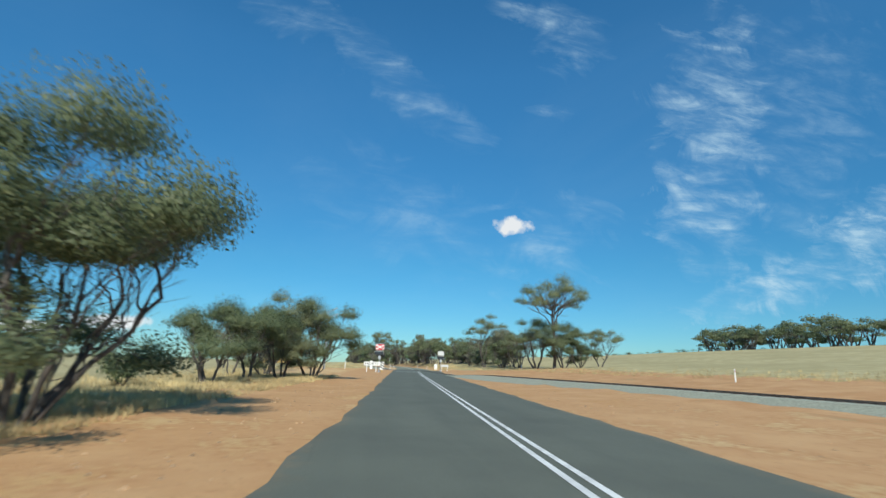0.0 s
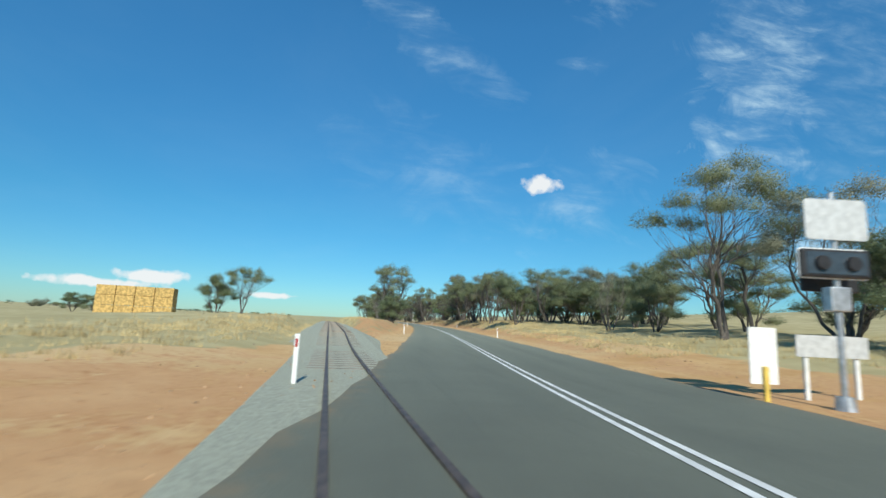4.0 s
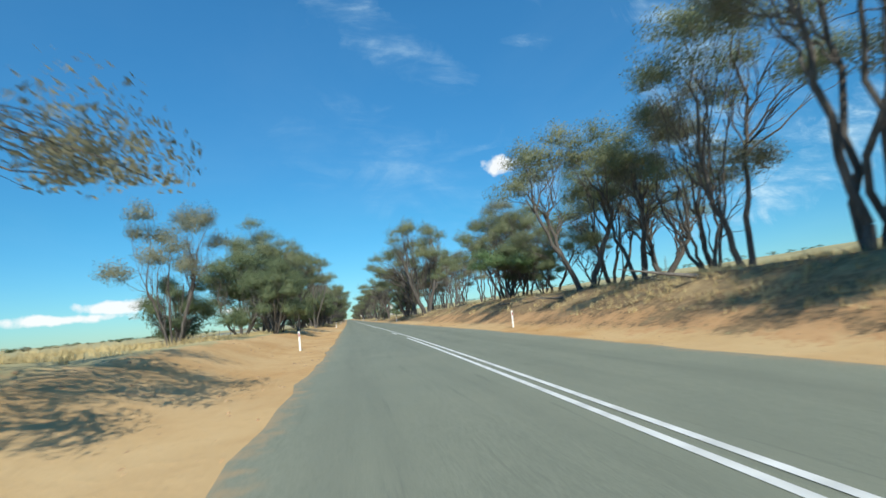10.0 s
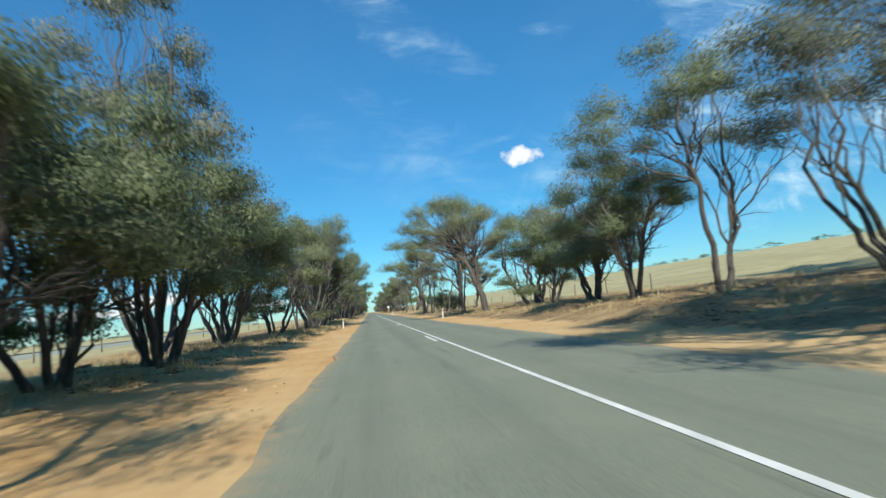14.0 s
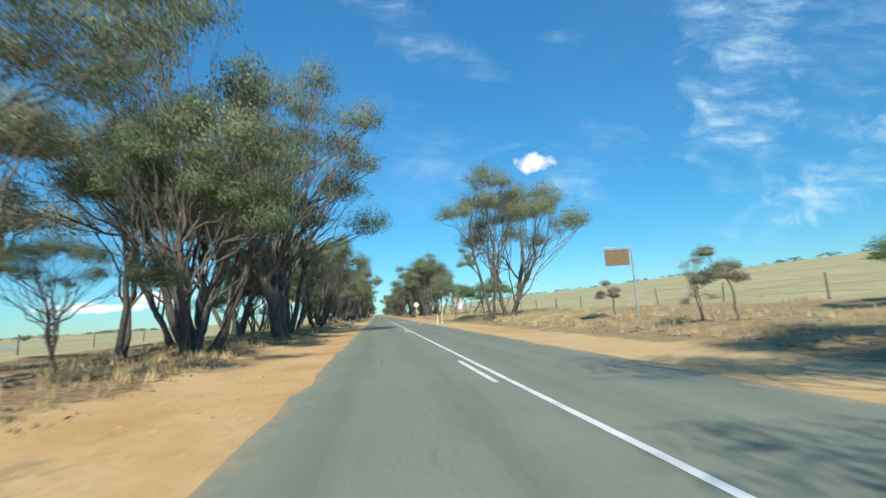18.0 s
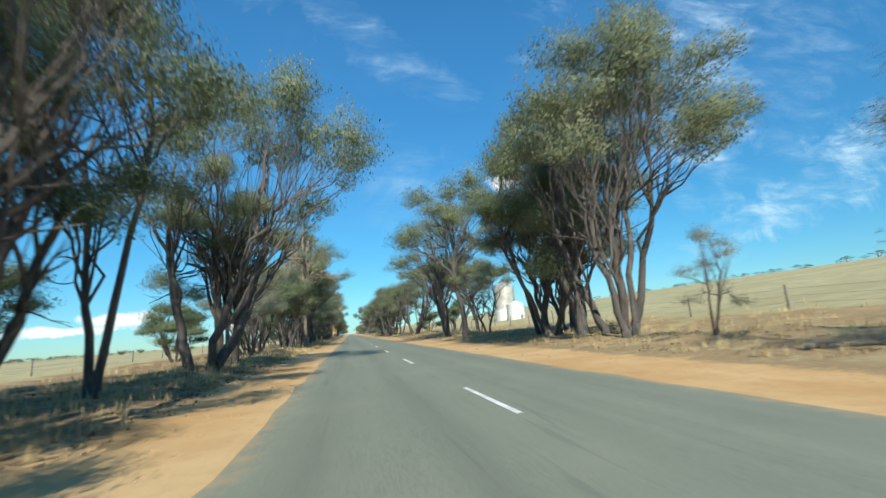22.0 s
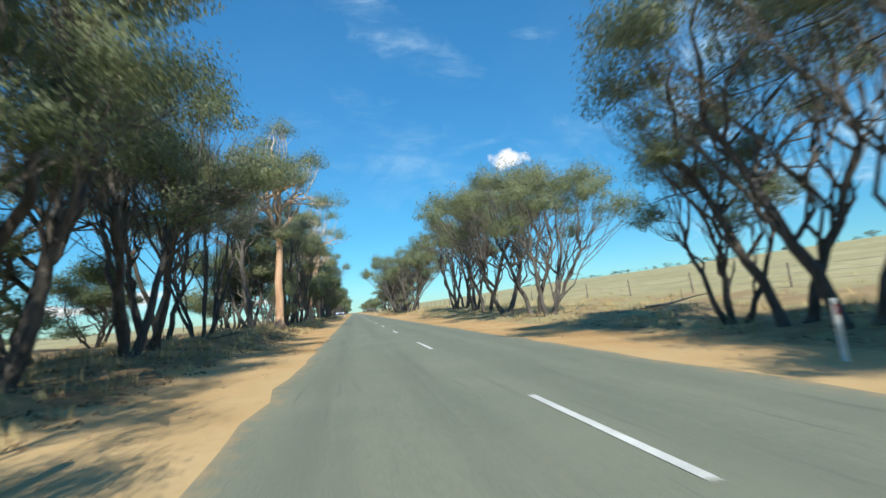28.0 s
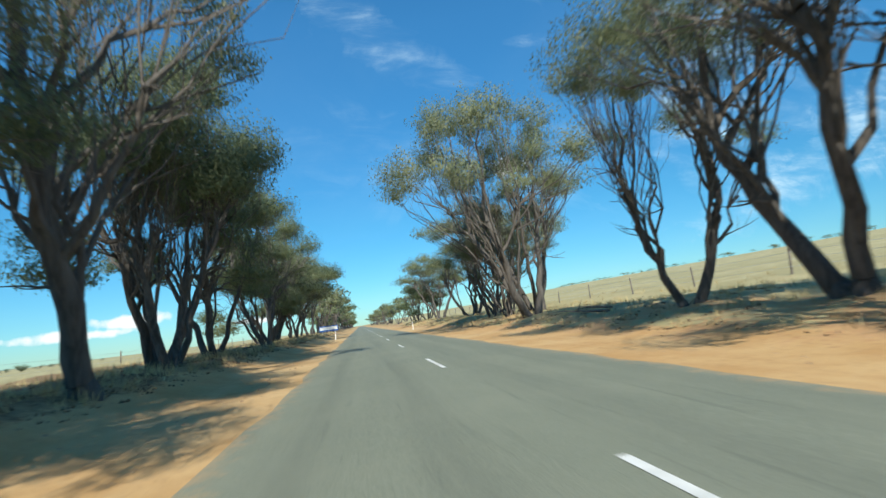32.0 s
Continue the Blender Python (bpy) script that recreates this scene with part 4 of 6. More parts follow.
# kind, station, offset, height, turn, reach of the crown to each side
TREES = [
    # west side, picked trees along the walk
    ("C4", 10.9, -10.2, 7.9, 150, 5.3), ("F1", 20, -17, 2, 40, 1.41), ("F1", 22.8, -14.6, 2.3, 340, 1.53), ("C2", 27.9, -13.0, 5.2, 80, 3.2),
    ("C3", 38.2, -11.6, 7.1, 230, 3.4), ("C2", 34.5, -12.8, 5.5, 30, 3.2), ("C1", 40.5, -9.6, 7.0, 300, 4.1), ("C1", 165, -31, 5.8, 300, 2.57), ("A4", 166, -28, 7, 0, 3.52),
    ("C4", 194, -8.4, 6.3, 160, 3.6), ("C1", 201, -9.2, 5.4, 350, 2.9), ("H1", 214, -12, 6.8, 140, 3.52), ("C1", 222, -11.5, 4.2, 120, 3.05),
    ("U2", 224, -9.5, 15.6, 0, 7.04), ("C1", 229, -11, 4.6, 300, 2.35), ("A6", 231, -12.4, 9.6, 0, 3.0), ("D3", 249, -9.6, 9.0, 340, 5.2), ("A3", 270, -11.4, 7.4, 350, 2.6),
    ("C1", 274, -12.5, 4.2, 300, 1.41), ("C4", 289, -9.6, 7.4, 250, 3.56), ("C2", 295, -10, 7.6, 90, 2.82), ("A4", 300, -11.5, 10.6, 0, 3.99),
    ("B2", 303.7, -13, 14.1, 90, 5.17), ("B1", 306.5, -9.3, 9.5, 330, 3.99), ("A2", 334, -12.2, 7.6, 100, 3.6), ("A3", 337, -12.8, 7.0, 20, 2.9),
    ("A4", 338, -16, 9.5, 180, 5.86), ("C2", 338, -11.5, 6.6, 0, 3.05), ("U3", 338, -9.5, 14.5, 40, 5.39), ("A3", 343, -12, 7, 270, 2.71),
    ("C2", 352, -9.2, 7.6, 190, 4.7), ("C2", 352, -13, 7.5, 170, 3.05), ("C1", 356, -10, 8.6, 300, 2.94), ("C1", 360, -9.2, 8.5, 10, 3.87),
    ("B4", 361, -10, 15.2, 240, 3.75), ("A2", 394.5, -8.6, 12.2, 250, 3.17), ("B2", 397, -10.2, 13.5, 280, 3.75), ("A1", 398.5, -8.6, 13.5, 80, 3.99),
    ("A2", 402, -8.6, 9.5, 230, 2.82), ("B6", 403.5, -8.2, 10.4, 0, 3.75), ("C5", 410, -8.8, 12.2, 60, 5.63), ("C2", 418, -9.5, 7, 20, 3.52),
    ("A2", 422.6, -9.2, 10.2, 80, 4.47), ("A3", 433, -9.4, 5.7, 310, 2.71), ("A4", 449, -11.2, 10.6, 0, 5.65), ("A4", 429.5, -12.0, 11.4, 0, 8.4), ("A4", 455.7, -11, 3.9, 180, 1.99),
    ("C6", 461, -9.4, 11, 270, 3.75), ("A1", 463, -9.8, 15.5, 190, 5.2), ("B5", 472.3, -7.8, 18.0, 260, 7.6), ("A2", 479, -9, 14.8, 320, 7.0),
    ("A3", 486, -12.8, 8.7, 240, 3.29), ("A2", 488, -10, 8.7, 220, 3.29), ("A6", 494, -8.6, 10.6, 0, 4.93), ("B2", 500, -8.2, 11.1, 260, 3.99),
    ("A1", 507, -10.5, 13.5, 140, 4.7), ("B4", 510, -10.5, 11.7, 210, 2.82), ("A4", 520.7, -8.8, 6.8, 0, 3.41), ("C4", 535, -10.8, 9.5, 100, 4.93),
    ("A3", 536, -8.8, 10.1, 170, 3.75), ("B2", 541.5, -8.3, 11.7, 340, 3.41), ("A1", 547, -8.2, 12.2, 60, 3.52), ("C6", 549, -9.2, 9.5, 200, 3.75),
    ("B2", 553, -8.8, 14.1, 130, 3.99), ("A6", 562, -8.6, 14.5, 0, 4.93), ("B6", 564.1, -8.4, 10.4, 270, 3.05), ("B6", 565.4, -8, 9.1, 290, 2.82),
    ("A3", 577, -9.7, 7.0, 70, 3.8), ("A3", 581, -9.8, 7.6, 40, 3.5), ("C2", 593, -8.6, 8, 300, 3.52),
    ("A3", 596.4, -9.6, 10.2, 300, 2.82), ("C5", 598.3, -12.3, 11, 50, 2.82), ("E3", 600.4, -7.4, 16.5, 220, 5.8), ("B4", 603.4, -8.2, 15.6, 40, 3.99),
    ("B2", 607, -7.9, 16.2, 260, 4.8), ("A3", 611, -10.2, 11.7, 10, 4.7), ("B6", 613, -8.8, 11.1, 0, 3.05), ("B6", 615, -10.7, 12.9, 0, 3.05),
    ("B4", 620, -8.6, 15.2, 90, 4.7), ("A1", 667.7, -10.8, 11.7, 180, 3.41), ("A2", 669.4, -9.4, 11.2, 260, 2.94),
    ("C6", 674.6, -8.4, 9.5, 70, 3.05), ("A3", 679.4, -12.5, 13.5, 20, 3.52), ("B4", 683.4, -9.2, 15.2, 20, 3.87), ("A1", 684.5, -8.3, 9.5, 240, 2.94),
    ("C6", 693.5, -9.2, 10.5, 210, 3.87), ("A1", 696, -8.6, 10, 350, 3.29), ("A2", 697, -10.2, 12.9, 170, 3.41), ("A2", 703, -9.3, 10.4, 320, 3.29),
    ("C6", 707, -10.2, 12.7, 150, 3.63), ("A3", 713, -10, 11.7, 20, 3.75), ("B1", 725.9, -10.1, 14.1, 190, 3.52), ("E1", 727.8, -8.3, 19.0, 40, 6.0),
    ("C6", 730, -11, 11.5, 0, 3.52), ("B4", 733, -8.4, 12.9, 60, 3.29), ("A1", 739.5, -9, 10.8, 340, 3.29), ("B2", 743, -8.4, 14.5, 20, 4.22),
    ("B2", 752, -8.8, 15.2, 120, 3.52), ("A1", 755, -13, 9.5, 180, 4.22), ("C2", 757, -9, 7.6, 260, 2.46), ("B2", 761.5, -10.6, 10.2, 90, 3.41),
    ("E2", 762, -8.6, 20.0, 160, 5.4), ("C2", 775, -9.8, 8.4, 20, 3.99), ("D1", 778, -12.4, 3.6, 200, 1.76), ("E1", 780, -8.6, 21.0, 210, 5.0),
    ("A4", 781.5, -10.6, 10.6, 180, 4.93), ("C6", 786, -8.9, 13.3, 80, 4.51), ("C5", 790, -9.9, 12.8, 240, 4.64), ("B1", 790, -11.2, 17.6, 240, 5.42),
    ("B5", 796.6, -7.9, 15.6, 290, 5.2), ("C5", 804.5, -9.2, 13.7, 330, 5.69), ("C6", 806, -10.2, 14.7, 240, 5.17), ("C5", 812, -9.8, 14.2, 350, 5.17),
    ("C6", 823, -9, 12.8, 60, 5.17),
    # east side, picked trees along the walk
    ("A4", 90, 34.5, 7.6, 0, 4.93), ("C1", 91, 31, 5.8, 270, 4.22), ("C1", 92, 28, 9.6, 170, 5.2), ("U1", 92.8, 26.5, 19.2, 0, 7.8),
    ("C6", 97, 24, 11.0, 320, 6.0), ("C2", 170, 11, 8, 190, 3.63), ("C1", 184, 15, 5.5, 270, 3.0), ("U3", 186.5, 10, 10.6, 160, 3.4),
    ("C1", 194.5, 22, 6.2, 190, 3.05), ("A1", 196, 11.5, 11.2, 350, 4.1), ("C2", 198, 20, 6.6, 330, 3.52), ("A3", 203, 11, 11.1, 210, 3.75),
    ("A1", 208, 9.8, 10, 0, 5.17), ("A2", 211.5, 10.2, 10, 260, 3.52), ("A1", 214, 16, 10.6, 10, 4.7), ("C6", 215, 11, 9.5, 200, 4.47),
    ("H1", 217, 11.4, 4.4, 240, 1.65), ("B2", 230.5, 10.2, 12.4, 80, 4.47), ("B5", 232.5, 10.6, 11.7, 10, 5.39), ("C3", 237, 10.4, 8.4, 30, 4.7),
    ("B4", 237, 13, 10.6, 310, 2.23), ("A2", 240, 13, 11.7, 170, 3.05), ("C6", 243, 10.8, 11.5, 210, 4.93), ("B4", 243, 10.6, 14.5, 290, 3.52),
    ("H1", 243.5, 12, 3.4, 30, 1.41), ("B2", 253, 11.5, 15.6, 220, 5.39), ("B4", 256, 11.5, 15.6, 220, 4.47), ("B2", 263, 14, 14.5, 160, 5.39),
    ("A2", 270, 13.5, 10.6, 290, 3.99), ("A3", 267, 15.5, 10.6, 40, 4.2), ("A2", 272, 11, 10.1, 10, 5.17), ("B5", 276, 19.0, 9.0, 110, 4.6), ("A1", 279, 17.0, 10.6, 190, 4.8),
    ("A4", 279, 15.5, 4.9, 180, 2.11), ("C1", 284, 13.5, 4.8, 230, 2.23), ("A4", 284, 14.5, 6.6, 0, 4.47), ("A5", 286, 11, 5.1, 200, 3.99),
    ("C2", 287, 13, 5.6, 200, 3.75), ("C2", 289, 13.2, 6, 240, 2.71), ("A6", 290, 12, 10.2, 0, 4.7), ("B4", 292, 13.2, 11, 190, 4.22),
    ("A4", 294, 13, 9.5, 180, 3.99), 
    ("A6", 307.5, 10.6, 7.6, 20, 4.2), ("B5", 325.5, 9.8, 17.2, 10, 7.3), ("B2", 328, 11, 13.6, 170, 5.17),
    ("A3", 334, 14, 10.2, 110, 3.75), ("B4", 338.5, 13, 10.6, 150, 1.99), ("B4", 339.5, 13.8, 10.6, 200, 2.11), ("B6", 340.5, 10.2, 14.1, 180, 6.81),
    ("A4", 347.5, 9.2, 10.2, 180, 6.09), ("C6", 366, 11, 9, 60, 4.22), ("B6", 389.6, 9, 12.2, 180, 5.86), ("B4", 397.5, 8.2, 11.2, 200, 2.71),
    ("U2", 411, 10.5, 17.5, 60, 7.4), ("D1", 413, 8.8, 8.0, 0, 3.0), ("B6", 414, 13.4, 7.4, 0, 3.2), ("F1", 418, 10.8, 2.7, 210, 1.18), ("C3", 420.5, 9.8, 3.8, 50, 2.11), ("B4", 423, 8, 11.2, 280, 2.82),
    ("H1", 426.6, 9.6, 5.2, 100, 2.11), ("C1", 430, 10.2, 3.7, 130, 2.46), ("B1", 432, 7.6, 14.6, 210, 6.4), ("B2", 436, 8.2, 14.4, 140, 5.6),
    ("T1", 456, 9.9, 2.8, 0, 1.0), ("D1", 458, 10.2, 2.7, 70, 0.94), ("T1", 468.5, 12, 2.3, 40, 0.9), ("B2", 484, 8.4, 16.0, 280, 5.6),
    ("A6", 489, 11.2, 14.6, 0, 6.2), ("A5", 519, 15.5, 6.4, 330, 4.7), ("A5", 522.7, 13.2, 5.8, 120, 3.05), ("A5", 524, 20, 5.8, 200, 3.52),
    ("H1", 531, 12, 3.2, 50, 1.87), ("A4", 533, 13, 6.6, 110, 2.9), ("B3", 534, 16.2, 13.6, 0, 2.9), ("D1", 536.5, 10.2, 7.2, 170, 3.52),
    ("A2", 539.5, 11, 8.5, 210, 2.82), ("D1", 545, 9.4, 6.6, 80, 1.65), ("D1", 553.4, 9.9, 4, 260, 1.5), ("B2", 558, 9.8, 16.2, 180, 6.34),
    ("A1", 559.5, 10.2, 15.2, 330, 4.47), ("B5", 564, 10.8, 12.9, 220, 4.7), ("C5", 566.5, 9.8, 13.7, 170, 5.86), ("B2", 569, 10.2, 16.7, 290, 6.09),
    ("B6", 570.3, 10.8, 11.5, 0, 4.47), ("A1", 571.5, 13.5, 13.5, 260, 3.52), ("B6", 573, 13.2, 8.4, 0, 3.4), ("B1", 583.6, 8.5, 16, 180, 5.63),
    ("A4", 584, 10.8, 7.4, 180, 3.75), ("D1", 588, 11.2, 5.6, 20, 1.99), ("B5", 591, 8.7, 15.6, 260, 6.34), ("A4", 612.5, 14.4, 12.2, 0, 8.9), ("C2", 611.5, 13.4, 5.0, 0, 1.7), ("B6", 597.5, 13.6, 10.2, 180, 3.9),
    ("A6", 626, 9.2, 13.8, 0, 5.86), ("C3", 629.5, 12.5, 5, 120, 3.29), ("A4", 659, 8.2, 10.6, 0, 6.57), ("A4", 664, 9, 7.2, 180, 4.47),
    ("A6", 675.8, 8, 15.2, 0, 5.39), ("B2", 677.8, 8, 14.6, 320, 4.22), ("A2", 679.3, 8, 13.6, 270, 3.75), ("C1", 681.5, 8, 6.2, 350, 3.29),
    ("A1", 683.4, 8.6, 10.8, 140, 3.75), ("A4", 684.9, 8.4, 10.2, 0, 4.22), ("A4", 694.4, 8.2, 10.6, 180, 3.99), ("A4", 696, 8.3, 9.5, 180, 3.75),
    ("A1", 698, 8.4, 6.4, 140, 3.0), ("A6", 712, 8.8, 9.3, 0, 4.1), ("A4", 714.9, 9, 10.2, 180, 4.58), 
    ("U4", 722.4, 9.6, 11.6, 20, 5.8), ("A4", 727, 9.4, 11.9, 0, 4.4), 
    ("A2", 734.3, 10.2, 13.0, 120, 4.8), ("A1", 741.5, 10.7, 13.2, 30, 5.6), 
    ("A2", 748, 11, 12.9, 300, 5.17), ("A6", 783, 9.2, 15.2, 0, 7.2), ("B1", 783.6, 10.8, 11.7, 320, 3.75),
    ("D3", 784.6, 9, 6.2, 190, 2.11), ("A6", 789.4, 10, 13.5, 0, 5.17), ("B5", 793.2, 9.6, 14.2, 260, 5.4), 
    ("U4", 799.4, 9.8, 12.4, 340, 4.9), ("A6", 815, 9.6, 16.7, 180, 7.27), ("A2", 818, 11.2, 14.1, 70, 4.22),
    ("A3", 820.7, 9.8, 10.6, 80, 3.99), ("C5", 826, 9.8, 10.5, 210, 3.75),
]
# kind, station, offset, height, turn, width: the rows behind and farther on
BACKGROUND = [
    ("D1", 43, -17, 5.8, 0, 1), ("C1", 46, -15, 5.8, 40, 1), ("A3", 62, -19, 7.4, 10, 1), ("D2", 74, -29, 9, 0, 1), ("C2", 80, -26, 6.9, 0, 1),
    ("C3", 81, -23.6, 7.2, 90, 1), ("C3", 190, -62, 4.8, 0, 1), ("C1", 230, -90, 5.3, 0, 1), ("A1", 116, 25, 9.5, 0, 1), ("C1", 121, 22, 7.4, 20, 1),
    ("A3", 128, 24, 10.6, 50, 1), ("B2", 134, 20, 15.5, 200, 1.0), ("B1", 139, 25.5, 8.8, 140, 1), ("C1", 131, 27, 6.4, 0, 1),
    ("C3", 143, 28, 7.4, 0, 1), ("C2", 158, 24, 7.4, 0, 1), ("C1", 171, 21.5, 7.4, 100, 1), ("C3", 149, 22, 6.9, 40, 1), ("C1", 179, 22, 6.9, 200, 1),
    ("A4", 151, 30, 10.6, 90, 1), ("D2", 154, 19, 6.9, 0, 1), ("A1", 161.5, 29, 9.5, 30, 1), ("C1", 166.5, 23.5, 5.8, 60, 1),
    ("C3", 168, 30, 9, 0, 1), ("A3", 174, 25, 9.5, 0, 1), ("C3", 180, 27, 9.5, 40, 1), ("C1", 187, 24, 8.5, 0, 1), ("C3", 194, 26, 9.5, 80, 1),
    ("A3", 201, 24, 9.5, 0, 1), ("C1", 209, 25, 9, 20, 1), ("C3", 217, 24, 9, 0, 1), ("A1", 225, 23, 9.5, 50, 1), ("C2", 233, 23, 8.5, 0, 1),
    ("C3", 176, 34, 9, 0, 1), ("C1", 190, 36, 9, 10, 1), ("C3", 227, -13, 5.3, 10, 1), ("F1", 276, -13, 2.6, 0, 1), ("C1", 295, -13.5, 8.7, 60, 1),
    ("A1", 183, 20, 10.6, 40, 1), ("B2", 312.8, -12.8, 13.3, 200, 0.92), ("C1", 316, -13, 6.5, 0, 1), ("C2", 329, -15, 6.5, 0, 1),
    ("A2", 341, -17, 13, 0, 1), ("A3", 344, -20, 13, 40, 1), ("C1", 345, -13, 7.1, 40, 1), ("C3", 353, -13, 7.8, 80, 1), ("A1", 368, -12.5, 11, 0, 1),
    ("C2", 374, -11, 9.1, 60, 1), ("A3", 380, -13, 11.7, 0, 1), ("C3", 386, -10.5, 9.1, 20, 1), ("A3", 457, -15.5, 9.5, 0, 1),
    ("B2", 462, -12.5, 12.3, 90, 1), ("A3", 471.5, -13.6, 14.3, 0, 1), ("A2", 480, -13, 11, 0, 1), ("C2", 487, -14.5, 7.8, 0, 1),
    ("A3", 503, -16, 11, 0, 1), ("C1", 505, -12.5, 7.8, 0, 1), ("A1", 540, -14, 13, 0, 1), ("C1", 544, -12.5, 8.4, 0, 1),
    ("C3", 692, -13.2, 5.2, 60, 1.1), ("C3", 700, -12.8, 5.4, 120, 1.1), ("A3", 618, -12.8, 13, 0, 1), ("C3", 630, -11, 9.1, 0, 1), ("B4", 634, -9, 16.2, 60, 1), ("A2", 641, -10.5, 13, 0, 1),
    ("B1", 650, -9.8, 15.6, 90, 1), ("C1", 656, -11.5, 8.4, 0, 1), ("A3", 662, -8.6, 13, 0, 1), ("C2", 673, -13, 9.1, 0, 1),
    ("A4", 703, -12.5, 11, 200, 1), ("B2", 715, -12.5, 13, 0, 1), ("C3", 731, -12.5, 9.1, 0, 1), ("A2", 757, -14.5, 9.7, 0, 1),
    ("C1", 767, -13.5, 6, 0, 1), ("A3", 777, -12.5, 9.9, 0, 1), ("C1", 831, -10.5, 9.7, 0, 1), ("A2", 838, -11, 12.3, 0, 1),
    ("C2", 846, -10, 10.4, 0, 1), ("B2", 855, -10.5, 14.3, 0, 1), ("A3", 356, 15, 11, 0, 1), ("B4", 345, 17, 12.8, 60, 1),
    ("B4", 351, 22, 13.9, 30, 1), ("B4", 347, 26, 13.9, 120, 1), ("B4", 350, 29.5, 13.9, 200, 1), ("B4", 356, 24, 13.3, 260, 1),
    ("H1", 354, 19, 9.3, 0, 1), ("B2", 361, 12, 12.2, 0, 1), ("C2", 372, 12, 7.5, 0, 1), ("D1", 376, 13.5, 11, 0, 1), ("C1", 384, 13.5, 7.5, 0, 1),
    ("A1", 392, 15, 11.6, 0, 1), ("A5", 449, 15, 3.4, 0, 1), ("A5", 455, 17, 3.1, 30, 1), ("A5", 541, 20, 4.6, 0, 1), ("A4", 632, 10.5, 11, 60, 1),
    ("A1", 653, 9.4, 11.6, 0, 1), ("A3", 659, 8.4, 11, 0, 1), ("A3", 832, 12.5, 12.8, 0, 1), ("A4", 838, 14.5, 13.3, 0, 1),
    ("A1", 846, 13, 12.2, 0, 1), ("A2", 866, 12, 11.6, 0, 1), ("B2", 874, 12.5, 12.8, 0, 1), ("C1", 882, 12, 9.3, 0, 1),
]
for kind, s, d, high, turn, reach in TREES:
    top, side = SIZE[kind]
    plant(kind, s, d, high, turn, min(1.7, max(0.7, reach * top / (side * high))))
for row in BACKGROUND:
    plant(*row)
_rng = random.Random(5)
for s in np.arange(866, 1010, 9.0):
    plant(_rng.choice(("G1", "G2", "G3")), s + _rng.uniform(-3, 3), -_rng.uniform(8.5, 12), _rng.uniform(8, 12), _rng.uniform(0, 360))
for s in np.arange(890, 1010, 13.0):
    plant(_rng.choice(("G1", "G3", "G1")), s + _rng.uniform(-5, 5), _rng.uniform(8.5, 14), _rng.uniform(7.5, 9.5), _rng.uniform(0, 360))
_rng = random.Random(15)
for s in np.arange(560, 745, 22.0):
    plant(_rng.choice(("C1", "C2", "C3", "A3")), s + _rng.uniform(-4, 4), -_rng.uniform(12.5, 15.5), _rng.uniform(4.6, 6.2), _rng.uniform(0, 360))


def far_wood(name, rows, label):
    """Many trees far off as one mesh; rows of kind, station, offset, height, turn, width."""
    vs, fs, mats, at = [], [], [], 0
    for kind, s, d, high, turn, wide in rows:
        k = high / 9.0
        x, y = place(s, d)
        m = pose(float(x), float(y), float(height(s, d)) - 0.08, 0, 0, turn) @ Matrix.Diagonal((k * wide, k * wide, k, 1))
        m3, t3 = np.array(m.to_3x3()), np.array(m.translation)
        for i, child in enumerate(PROTO[kind].children):
            co = np.empty(len(child.data.vertices) * 3)
            child.data.vertices.foreach_get("co", co)
            vs += (co.reshape(-1, 3) @ m3.T + t3).tolist()
            for q in child.data.polygons:
                fs.append([v + at for v in q.vertices])
                mats.append(0 if child.name.startswith("trunk") else (2 if kind == "G2" else 1))
            at += len(child.data.vertices)
    me = bpy.data.meshes.new(name)
    me.from_pydata(vs, [], fs)
    for mat in (BARK, LEAF, LEAF_DARK):
        me.materials.append(mat)
    me.polygons.foreach_set("material_index", mats)
    return tagged(new(name, me), label, "woodland", kind="stuff")


_rows = []
for k in range(125):
    s = 20 + 2.1 * k + _rng.uniform(-4, 4)
    _rows.append((_rng.choice(("G1", "G2", "G2", "G3")), s, _rng.uniform(184, 210), _rng.uniform(6, 10) * (1.5 if s < 275 else 0.8), _rng.uniform(0, 360), 1.3))
for k in range(170):
    _rows.append((_rng.choice(("G2", "G2", "G1")), 250 + 6.0 * k + _rng.uniform(-5, 5), _rng.uniform(192, 215), _rng.uniform(1.2, 2.6), _rng.uniform(0, 360), 2.6))
far_wood("hill_wood", _rows, "band of dark trees along the crest of the dry hill")
_rows = [(_rng.choice(("G1", "G2", "G3")), s + _rng.uniform(-3, 3), -_rng.uniform(8.5, 12), _rng.uniform(8, 12), _rng.uniform(0, 360), 1.0) for s in np.arange(1012, 1260, 9.0)]
_rows += [(_rng.choice(("G1", "G3")), s + _rng.uniform(-3, 3), _rng.uniform(8.5, 14), _rng.uniform(7.5, 10), _rng.uniform(0, 360), 1.0) for s in np.arange(1012, 1260, 13.0)]
far_wood("roadside_wood", _rows, "distant rows of trees closing in along the straight road")
_rows = [(_rng.choice(("G1", "G2", "G2")), 150 + 11.0 * k + _rng.uniform(-9, 9), -_rng.uniform(360, 520), _rng.uniform(3.0, 6.0), _rng.uniform(0, 360), 2.4) for k in range(130)]
far_wood("plain_wood", _rows, "low dark line of trees far across the plain")


